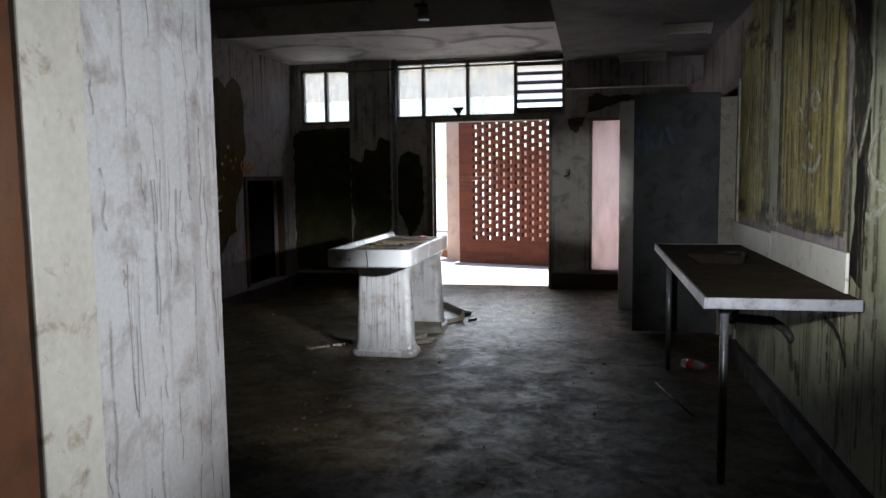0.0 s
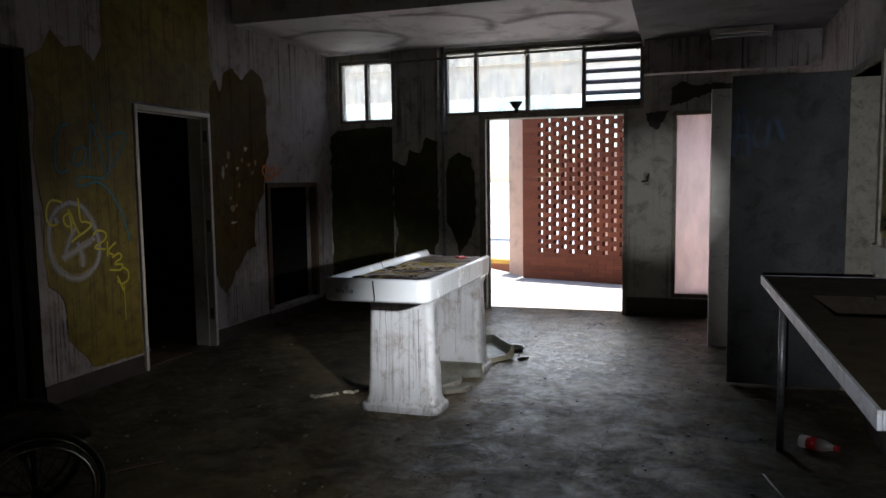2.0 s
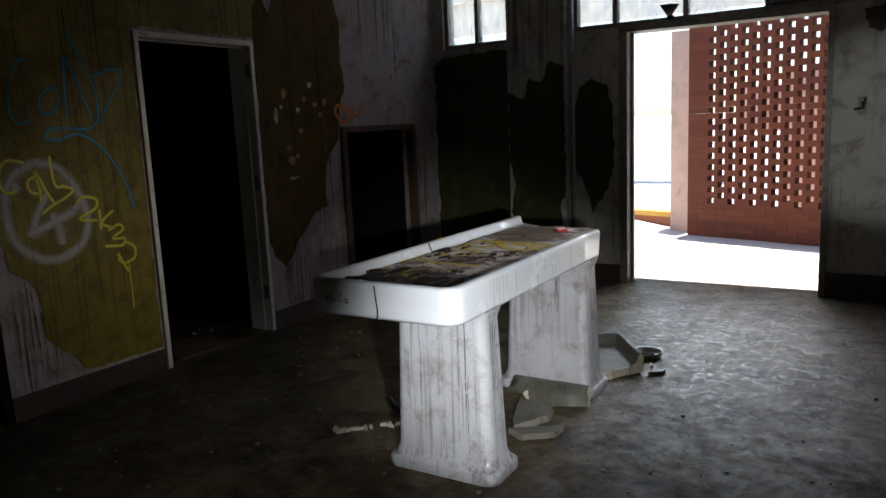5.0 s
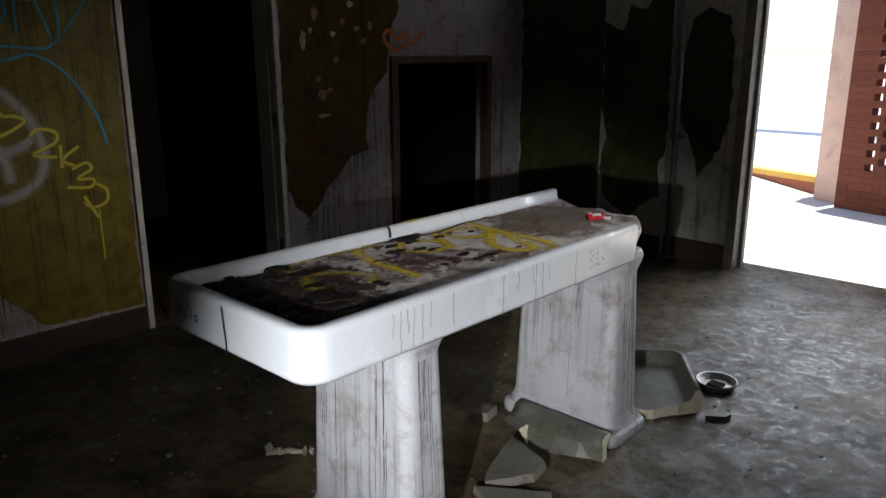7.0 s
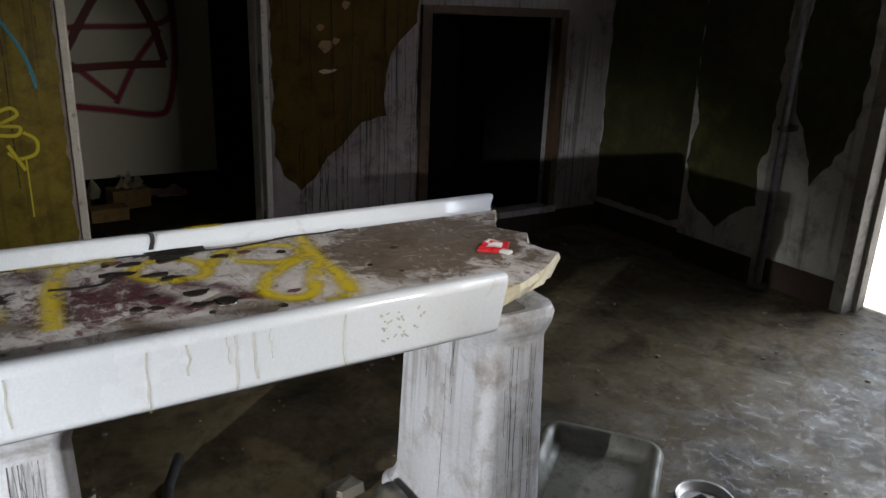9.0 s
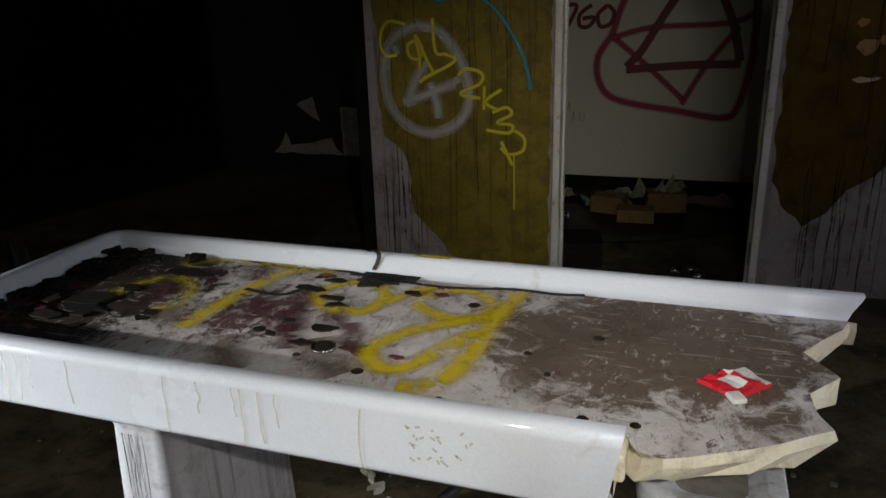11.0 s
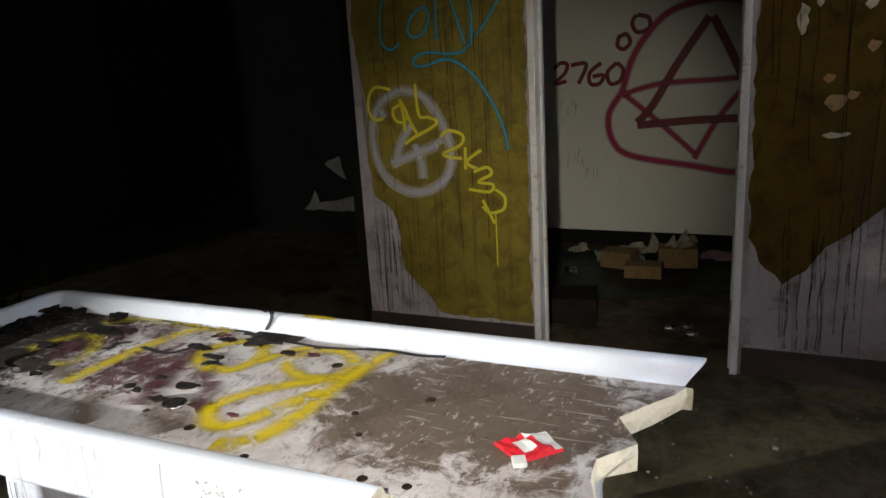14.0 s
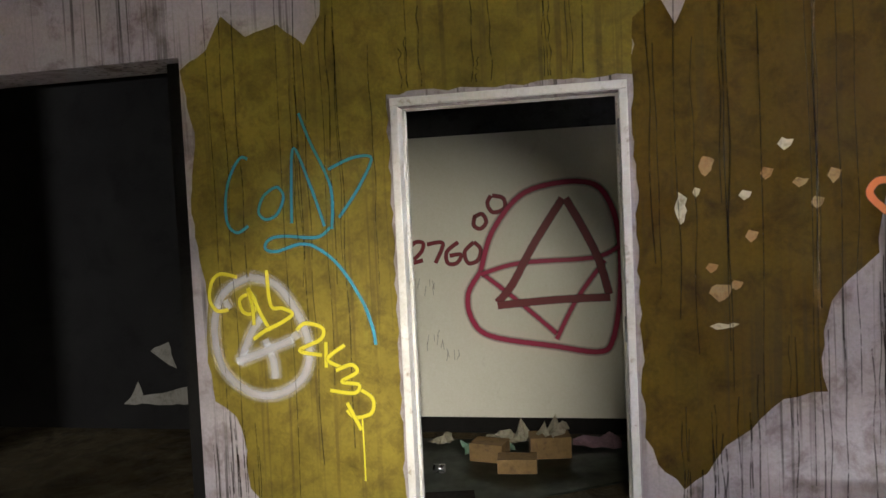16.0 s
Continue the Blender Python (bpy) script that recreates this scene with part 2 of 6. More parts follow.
def basin_material():
    """Glaze under a brown film, dark muck, specks, flakes and scratches."""
    m, nt, b = material("grimy_glaze")
    p = coords(nt)
    c = mix(nt, ramp(nt, noise_fac(nt, p, 9, 12, 0.8, 0.4), [(0.38, (0, 0, 0)), (0.66, (1, 1, 1))]), (0.66, 0.63, 0.62), (0.40, 0.34, 0.30))
    film = noise_fac(nt, coords(nt, (1, 1.5, 1), (2, 7, 3)), 15, 12, 0.8, 0.7)
    c = mix(nt, ramp(nt, film, [(0.52, (0, 0, 0)), (0.60, (0.85,) * 3)]), c, (0.20, 0.145, 0.125))
    c = mix(nt, blot_mask(nt, (-0.72, 7.62, 0.87), 0.23, 0.60, 3.0, 13, (1.0, 0.72, 1), 0.03), c, (0.14, 0.105, 0.078))
    c = mix(nt, blot_mask(nt, (-0.66, 6.78, 0.87), 0.10, 0.70, 8.0, 20, soft=0.03), c, (0.12, 0.062, 0.062))
    c = mix(nt, blot_mask(nt, (-0.78, 6.28, 0.87), 0.34, 0.65, 5.0, 16, soft=0.03), c, (0.022, 0.015, 0.011))
    c = mix(nt, blot_mask(nt, (-0.50, 6.30, 0.87), 0.25, 0.65, 1.0, 17, soft=0.03), c, (0.04, 0.027, 0.02))
    speck = ramp(nt, noise_fac(nt, coords(nt, (1, 1.6, 1), (2, 5, 1)), 24, 12, 0.82, 0.5), [(0.56, (0, 0, 0)), (0.61, (0.9,) * 3)])
    c = mix(nt, speck, c, (0.075, 0.042, 0.040))
    dots = ramp(nt, noise_fac(nt, coords(nt, shift=(6, 2, 8)), 95, 4, 0.7), [(0.66, (0, 0, 0)), (0.72, (0.85,) * 3)])
    c = mix(nt, dots, c, (0.06, 0.04, 0.03))
    flakes = ramp(nt, noise_fac(nt, coords(nt, (1, 1.8, 1), (9, 1, 4)), 34, 9, 0.75, 0.15), [(0.575, (0, 0, 0)), (0.62, (0.8,) * 3)])
    c = mix(nt, flakes, c, (0.50, 0.46, 0.42))
    scr = ramp(nt, noise_fac(nt, coords(nt, (90, 9, 1), (1, 1, 0)), 1.0, 3, 0.5, 0.1), [(0.635, (0, 0, 0)), (0.68, (0.55,) * 3)])
    c = mix(nt, scr, c, (0.48, 0.45, 0.41))
    nt.links.new(c, b.inputs["Base Color"])
    nt.links.new(ramp(nt, noise_fac(nt, p, 12, 8), [(0.4, (0.40,) * 3), (0.6, (0.8,) * 3)]), b.inputs["Roughness"])
    b.inputs["Specular IOR Level"].default_value = 0.2
    bump(nt, b, noise_fac(nt, p, 50, 8, 0.75), 0.35, 0.004)
    return m


def glass_material(name, tint, rough, clear=0.5):
    """A dusty pane: part clear, part scattering."""
    m, nt, b = material(name)
    out = nt.nodes["Material Output"]
    t = nt.nodes.new("ShaderNodeBsdfTransparent")
    t.inputs[0].default_value = (*tint, 1)
    d = nt.nodes.new("ShaderNodeBsdfTranslucent")
    d.inputs[0].default_value = (*tint, 1)
    g = nt.nodes.new("ShaderNodeBsdfGlossy")
    g.inputs["Roughness"].default_value = rough
    dirt = ramp(nt, noise_fac(nt, coords(nt, (3, 3, 1)), 2.0, 5), [(0.3, (1 - clear - 0.15,) * 3), (0.7, (1 - clear + 0.15,) * 3)])
    m1, m2 = nt.nodes.new("ShaderNodeMixShader"), nt.nodes.new("ShaderNodeMixShader")
    nt.links.new(dirt, m1.inputs[0])
    nt.links.new(t.outputs[0], m1.inputs[1])
    nt.links.new(d.outputs[0], m1.inputs[2])
    m2.inputs[0].default_value = 0.06
    nt.links.new(m1.outputs[0], m2.inputs[1])
    nt.links.new(g.outputs[0], m2.inputs[2])
    nt.links.new(m2.outputs[0], out.inputs["Surface"])
    return m


def spray_material(name, colour, edge=0.35, rough=0.5, solid=0.95, patchy=False):
    """Sprayed or brushed paint whose ribbon fades towards both edges."""
    m, nt, b = material(name)
    out = nt.nodes["Material Output"]
    uv = nt.nodes.new("ShaderNodeUVMap")
    sep = nt.nodes.new("ShaderNodeSeparateXYZ")
    nt.links.new(uv.outputs[0], sep.inputs[0])
    n = noise_fac(nt, coords(nt), 38, 5, 0.7)
    add = nt.nodes.new("ShaderNodeMath")
    add.operation = "MULTIPLY_ADD"
    nt.links.new(n, add.inputs[0])
    add.inputs[1].default_value = 0.30
    nt.links.new(sep.outputs["Y"], add.inputs[2])
    a = ramp(nt, add.outputs[0], [(0.15, (0, 0, 0)), (0.17 + edge, (solid,) * 3)])
    if patchy:
        holes = ramp(nt, noise_fac(nt, coords(nt, shift=(4, 4, 4)), 16, 8, 0.72, 0.6), [(0.38, (0.08,) * 3), (0.50, (1, 1, 1))])
        a = mix(nt, 1.0, a, holes, "MULTIPLY")
    b.inputs["Base Color"].default_value = (*colour, 1)
    b.inputs["Roughness"].default_value = rough
    nt.links.new(a, b.inputs["Alpha"])
    return m


MOSS = worn("streaked_mossy_paint", (0.30, 0.255, 0.045), (0.13, 0.105, 0.018), (0.46, 0.41, 0.15), (0.3, 0.6), 4.2, drips=0.7, drip_colour=(0.07, 0.055, 0.025), drip_scale=16, spec=0.35)
DAMP_WALL = worn("damp_greenish_wash", (0.36, 0.37, 0.25), (0.26, 0.26, 0.17), (0.13, 0.12, 0.08), (0.3, 0.6), 2.6, drips=0.9, drip_colour=(0.06, 0.055, 0.04), drip_scale=22, spec=0.2)
# near black: the side rooms' lack of light in colour; also the soot streak
SOOT_AND_GLOOM = worn("soot_and_gloom_black", (0.016, 0.015, 0.014), (0.011, 0.010, 0.010), (0.008, 0.007, 0.007), (0.8, 0.95), 2, spec=0.1)
CARD = worn("brown_cardboard", (0.24, 0.15, 0.06), (0.18, 0.11, 0.045), (0.10, 0.06, 0.035), (0.8, 0.95), 8)
PAPER = worn("grubby_paper", (0.62, 0.58, 0.46), (0.52, 0.48, 0.37), (0.30, 0.25, 0.18), (0.8, 0.95), 12, bumps=0.4)
FLAKE = worn("chipped_cream_undercoat", (0.36, 0.27, 0.13), (0.34, 0.15, 0.05), (0.16, 0.08, 0.03), (0.7, 0.9), 14)
MINT = worn("pale_green_paper", (0.36, 0.55, 0.42), (0.30, 0.46, 0.35), (0.2, 0.28, 0.22), (0.8, 0.95), 12)
PINKP = worn("pale_pink_paper", (0.55, 0.36, 0.42), (0.45, 0.30, 0.35), (0.3, 0.2, 0.22), (0.8, 0.95), 12)
SHARD = worn("grimy_porcelain", (0.15, 0.145, 0.12), (0.10, 0.095, 0.075), (0.045, 0.04, 0.03), (0.3, 0.6), 9, grain=120, bumps=0.1)
LOUVRE = worn("dark_louvre_paint", (0.12, 0.10, 0.095), (0.08, 0.07, 0.065), (0.05, 0.04, 0.04), (0.5, 0.7), 8)
FRAME_GREY = worn("weathered_grey_frame", (0.26, 0.24, 0.20), (0.19, 0.17, 0.14), (0.10, 0.08, 0.06), (0.5, 0.75), 8)
RED = worn("red_packet_print", (0.62, 0.02, 0.03), (0.54, 0.02, 0.03), (0.4, 0.02, 0.03), (0.25, 0.4), 20, bumps=0.02)
PACK_WHITE = worn("white_packet_print", (0.75, 0.74, 0.70), (0.68, 0.67, 0.63), (0.5, 0.48, 0.44), (0.3, 0.5), 20, bumps=0.02)
RIM_METAL = worn("scratched_bright_rim", (0.85, 0.85, 0.86), (0.7, 0.7, 0.7), (0.4, 0.38, 0.35), (0.12, 0.25), 15, metal=1.0, bumps=0.02)
# far wheel's metal rings, darkened in colour for the shade they stand in
RING_SHADED = worn("shaded_ring_grey", (0.07, 0.07, 0.07), (0.05, 0.05, 0.05), (0.03, 0.03, 0.03), (0.7, 0.9), 8)
MAROON = worn("dried_maroon_muck", (0.10, 0.035, 0.04), (0.06, 0.02, 0.022), (0.03, 0.012, 0.012), (0.5, 0.8), 20, spec=0.2)
DARK = worn("dark_grime_and_gloom", (0.02, 0.015, 0.012), (0.012, 0.01, 0.008), (0.03, 0.022, 0.016), (0.8, 0.95), 20, spec=0.1)
CHROME = worn("scuffed_chrome", (0.6, 0.6, 0.6), (0.45, 0.45, 0.45), (0.2, 0.18, 0.16), (0.15, 0.35), 15, metal=1.0, bumps=0.03)
VINYL = worn("black_vinyl", (0.02, 0.02, 0.022), (0.015, 0.015, 0.016), (0.03, 0.03, 0.03), (0.4, 0.6), 10)
BOTTLE = glass_material("clear_plastic", (0.9, 0.9, 0.88), 0.15, 0.4)
SHEET_GLASS = glass_material("dirty_sheet_glass", (0.55, 0.60, 0.58), 0.1, 0.4)
SPRAY_CYAN = spray_material("cyan_spray", (0.03, 0.30, 0.42), 0.6, solid=0.68)
SPRAY_YELLOW = spray_material("yellow_spray", (0.70, 0.60, 0.03), 0.6, solid=0.75)
SPRAY_WHITE = spray_material("white_spray", (0.62, 0.60, 0.62), 0.8, solid=0.5)
CHALK = spray_material("white_scrawl_and_glint", (0.60, 0.60, 0.48), 0.8, solid=0.6, patchy=True)
SPRAY_RED = spray_material("crimson_spray", (0.42, 0.004, 0.07), 0.75)
SPRAY_DARKRED = spray_material("dark_red_spray", (0.20, 0.01, 0.02), 0.25)
SPRAY_ORANGE = spray_material("orange_spray", (0.62, 0.15, 0.02))
SPRAY_BLUE = spray_material("blue_spray", (0.012, 0.06, 0.16), 0.7, solid=0.6, patchy=True)
BRUSH_YELLOW = spray_material("thin_yellow_paint", (0.62, 0.46, 0.01), 0.95, 0.4, 0.9, True)
FAINT_YELLOW = spray_material("worn_yellow_paint", (0.55, 0.42, 0.02), 0.95, 0.5, 0.55, True)
DRIP = spray_material("dark_paint_run", (0.03, 0.018, 0.008), 0.7, 0.5, 0.7, True)
MAROON_FILM = spray_material("dried_maroon_film", (0.085, 0.022, 0.030), 0.8, 0.6, 0.75, True)
BROWN_FILM = spray_material("dried_brown_film", (0.17, 0.125, 0.09), 0.9, 0.6, 0.7, True)
DAMP = spray_material("grey_damp_stain", (0.22, 0.19, 0.20), 0.95, 0.8, 0.38)
INK = spray_material("black_marker", (0.01, 0.01, 0.012), 0.1)
CRACK = spray_material("grime_filled_crack", (0.008, 0.006, 0.005), 0.12, 0.8)
STREAK = spray_material("grey_dirt_streak", (0.20, 0.17, 0.17), 0.9, 0.7, 0.45, True)
WET = spray_material("pale_wet_streak", (0.66, 0.58, 0.16), 0.8, 0.2, 0.6, True)
MURK = spray_material("dark_moss_streak", (0.035, 0.03, 0.010), 0.9, 0.4, 0.7, True)
SCARLET = spray_material("faded_scarlet_spray", (0.35, 0.05, 0.03), 0.9, 0.5, 0.5)
RUN = spray_material("rusty_run", (0.45, 0.37, 0.18), 0.7, 0.5, 0.4)

FLOOR, BRICK, BASIN = floor_material(), brick_material(), basin_material()
PANE = glass_material("dusty_glass", (0.98, 0.98, 0.95), 0.2, 0.82)
FROST = glass_material("frosted_glass", (0.90, 0.78, 0.76), 0.4, 0.5)

# ---- building blocks ----


def box(bm, lo, hi, bevel=0.0, mat=0):
    m = Matrix.LocRotScale([(a + b) / 2 for a, b in zip(lo, hi)], None, [b - a for a, b in zip(lo, hi)])
    made = bmesh.ops.create_cube(bm, size=1, matrix=m)["verts"]
    faces = {f for v in made for f in v.link_faces}
    for f in faces:
        f.material_index = mat
    if bevel:
        bmesh.ops.bevel(bm, geom=list({e for v in made for e in v.link_edges}), offset=bevel, segments=2, affect="EDGES", profile=0.5)


def tube(bm, a, b, r, sides=12, r2=None, mat=0):
    a, b = Vector(a), Vector(b)
    m = Matrix.Translation((a + b) / 2) @ (b - a).to_track_quat("Z", "Y").to_matrix().to_4x4()
    made = bmesh.ops.create_cone(bm, cap_ends=True, segments=sides, radius1=r, radius2=r if r2 is None else r2, depth=(b - a).length, matrix=m)["verts"]
    for f in {f for v in made for f in v.link_faces}:
        f.material_index = mat
        f.smooth = len(f.verts) == 4


def finish(name, bm, mats):
    me = bpy.data.meshes.new(name)
    bmesh.ops.recalc_face_normals(bm, faces=bm.faces)
    bm.to_mesh(me)
    bm.free()
    for m in mats if isinstance(mats, (list, tuple)) else [mats]:
        me.materials.append(m)
    return new(name, me)


def part(name, bm, mats, parent, label=""):
    ob = finish(name, bm, mats)
    ob.parent = parent
    ob.matrix_parent_inverse = parent.matrix_world.inverted()
    return tagged(ob, label) if label else ob


def empty(name, at, label, category, group="", kind=""):
    ob = new(name)
    ob.location = at
    bpy.context.view_layer.update()
    return tagged(ob, label, category, group, kind)


def box_part(name, lo, hi, mats, parent, bevel=0.003, label=""):
    bm = bmesh.new()
    box(bm, lo, hi, bevel)
    return part(name, bm, mats, parent, label)


def structure(name, boxes, mats, label, category):
    bm = bmesh.new()
    for lo, hi in boxes:
        box(bm, lo, hi)
    return tagged(finish(name, bm, mats), label, category, kind="structure")

# ---- setting ----
LX, RX, FY = -3.0, 2.12, 10.40      # left wall, right wall, far wall (inner faces)
SX, SY = 0.70, 8.42                 # edges of the lowered ceilings
structure("floor", [((-6.5, -1.6, -0.15), (4.6, 10.62, 0.0))], FLOOR, "dark dirty wet concrete floor with grit", "floor")
ground = structure("ground", [((-400, 10.62, -0.25), (400, 800, -0.004))], YARD, "bright pale concrete yard outside the doorway", "ground")

# left wall with a doorway, a square hatch and a wide opening with a beam
wall_left = structure("wall_left", [
    ((LX - 0.1, 6.02, 0), (LX, 7.026, 3.3)), ((LX - 0.1, 7.026, 2.06), (LX, 7.939, 3.3)),
    ((LX - 0.1, 7.939, 0), (LX, 8.955, 3.3)), ((LX - 0.1, 8.955, 1.44), (LX, 9.945, 3.3)), ((LX - 0.1, 8.955, 0), (LX, 9.945, 0.17)),
    ((LX - 0.1, 9.945, 0), (LX, 10.4, 3.3)), ((LX - 0.28, 1.8, 2.36), (LX, 6.02, 3.3))],
    PLASTER, "stained white plaster wall with peeling olive paint", "wall")
wall_far = structure("wall_far", [
    ((-3.2, FY, 0), (-1.13, FY + 0.22, 2.17)), ((-3.2, FY, 2.17), (-2.87, FY + 0.22, 3.3)), ((-2.16, FY, 2.17), (-1.555, FY + 0.22, 3.3)),
    ((-1.555, FY, 2.17), (-1.13, FY + 0.22, 2.21)), ((0.50, FY, 2.17), (0.66, FY + 0.22, 2.21)), ((-2.87, FY, 2.90), (-2.16, FY + 0.22, 3.3)), ((-1.555, FY, 2.95), (0.66, FY + 0.22, 3.3)),
    ((0.50, FY, 0), (0.96, FY + 0.22, 2.17)), ((0.96, FY, 0), (1.62, FY + 0.22, 0.20)), ((0.66, FY, 2.17), (4.6, FY + 0.22, 3.3)),
    ((1.62, FY, 0), (4.6, FY + 0.22, 2.17))],
    GREY_WALL, "grimy grey plaster wall with dark peeling paint", "wall")
pilaster = structure("pilaster", [((-2.16, FY - 0.07, 0), (-1.60, FY, 2.97))], GREY_WALL, "flat grey pilaster between high windows", "pilaster")
wall_right = structure("wall_right", [
    ((RX, 1.8, 0), (RX + 0.2, 6.98, 2.67)), ((RX, 6.98, 2.12), (RX + 0.2, 7.78, 2.67)), ((RX, 7.78, 0), (RX + 0.2, 10.4, 2.67))],
    PLASTER, "streaked plaster wall behind the worktop", "wall")
wall_entrance = structure("wall_entrance", [
    ((-0.35, 1.72, 0), (0.20, 2.29, 3.3))], REVEAL, "weathered whitewashed wall at the entrance", "wall")
structure("wall_entrance_side", [((1.85, 1.72, 0), (RX, 2.29, 3.3))], REVEAL, "weathered whitewashed wall at the entrance", "wall")
structure("lintel_entrance", [((0.20, 1.72, 2.30), (1.85, 2.29, 3.3))], REVEAL, "whitewashed lintel over the entrance", "lintel")
wall_corridor = structure("wall_corridor", [
    ((-1.2, -1.6, 0), (-1.0, 1.72, 3.3)), ((2.4, -1.6, 0), (2.6, 1.72, 3.3)), ((-1.0, 1.72, 0), (-0.35, 1.92, 3.3)), ((2.32, 1.6, 0), (2.4, 1.72, 3.3)), ((-1.2, -1.8, 0), (2.6, -1.6, 3.3))],
    GREY_WALL, "plain grey corridor wall", "wall")
# darkness of the unlit side rooms is put in the wall colour
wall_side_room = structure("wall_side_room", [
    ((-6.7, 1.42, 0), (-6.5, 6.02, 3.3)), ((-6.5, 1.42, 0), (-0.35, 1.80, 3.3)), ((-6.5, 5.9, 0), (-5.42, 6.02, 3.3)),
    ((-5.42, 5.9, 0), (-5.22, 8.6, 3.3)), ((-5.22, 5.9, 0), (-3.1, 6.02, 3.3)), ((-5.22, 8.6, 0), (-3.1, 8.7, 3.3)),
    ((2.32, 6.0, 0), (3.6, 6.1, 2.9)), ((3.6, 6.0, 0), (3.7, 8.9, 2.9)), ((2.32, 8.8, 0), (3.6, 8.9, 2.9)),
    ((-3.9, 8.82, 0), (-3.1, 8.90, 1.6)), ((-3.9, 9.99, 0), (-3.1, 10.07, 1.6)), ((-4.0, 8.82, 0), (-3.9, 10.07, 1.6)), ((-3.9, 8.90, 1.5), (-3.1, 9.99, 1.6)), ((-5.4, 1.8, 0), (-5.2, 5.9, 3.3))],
    SOOT_AND_GLOOM, "plain side-room walls, near black in place of missing light", "wall")
ceiling = structure("ceiling", [((-6.7, -1.8, 3.28), (SX, SY, 3.45)), ((SX, -1.8, 3.28), (4.6, 1.8, 3.45))], CEIL_DARK, "dark grey plaster ceiling", "ceiling")
ceiling_rear = structure("ceiling_rear", [((-3.2, SY, 2.97), (SX, FY, 3.28))], CEIL, "lowered stained white plaster ceiling", "ceiling")
ceiling_side = structure("ceiling_side", [((SX, 1.8, 2.67), (RX, 10.4, 3.28)), ((RX, 1.8, 2.67), (4.6, 10.4, 2.9))], CEIL_DARK, "lower grey ceiling over the worktop", "ceiling")
structure("beam", [((SX + 0.02, 9.0, 2.38), (RX, 9.14, 2.67))], PLASTER, "streaked white beam under the low ceiling", "beam")
partition = structure("partition", [((1.285, 9.0, 0), (1.41, 9.10, 2.22)), ((1.41, 9.02, 0), (1.45, 9.08, 2.22))], WHITE_PAINT, "off-white partition end post", "partition")
# unseen slab; the overhang is added to keep sun off the floor inside
structure("roof_slab", [((-6.7, -1.8, 3.45), (4.6, 11.15, 3.6))], CEIL_DARK, "unseen flat roof slab with an added overhang against the sun", "roof")

# skirtings
base = structure("baseboard", [
    ((LX, 6.02, 0), (LX + 0.012, 6.985, 0.135)), ((LX, 7.985, 0), (LX + 0.012, FY, 0.135)),
    ((LX + 0.012, FY - 0.012, 0), (-2.16, FY, 0.16)), ((-2.16, FY - 0.082, 0), (-1.60, FY - 0.07, 0.16)), ((-1.60, FY - 0.012, 0), (-1.13, FY, 0.16)),
    ((0.50, FY - 0.014, 0), (1.6, FY, 0.195)), ((RX - 0.045, 2.29, 0), (RX, 6.93, 0.14))],
    PLINTH, "brown painted skirting band", "baseboard")

# ---- porcelain table ----
TX0, TX1, TY0 = -0.995, -0.328, 6.142
TOP, FLOOR_Z, UNDER = 0.910, 0.871, 0.772


def jag(points, step, amount, seed):
    """Breaks a run of points into short uneven edges."""
    rng = random.Random(seed)
    out = []
    for (ax, ay), (bx, by) in zip(points, points[1:]):
        n = max(1, int(math.hypot(bx - ax, by - ay) / step))
        for i in range(n):
            k = i / n
            s = amount if i else 0
            out.append((ax + (bx - ax) * k + rng.uniform(-s, s), ay + (by - ay) * k + rng.uniform(-s, s)))
    out.append(points[-1])
    return out


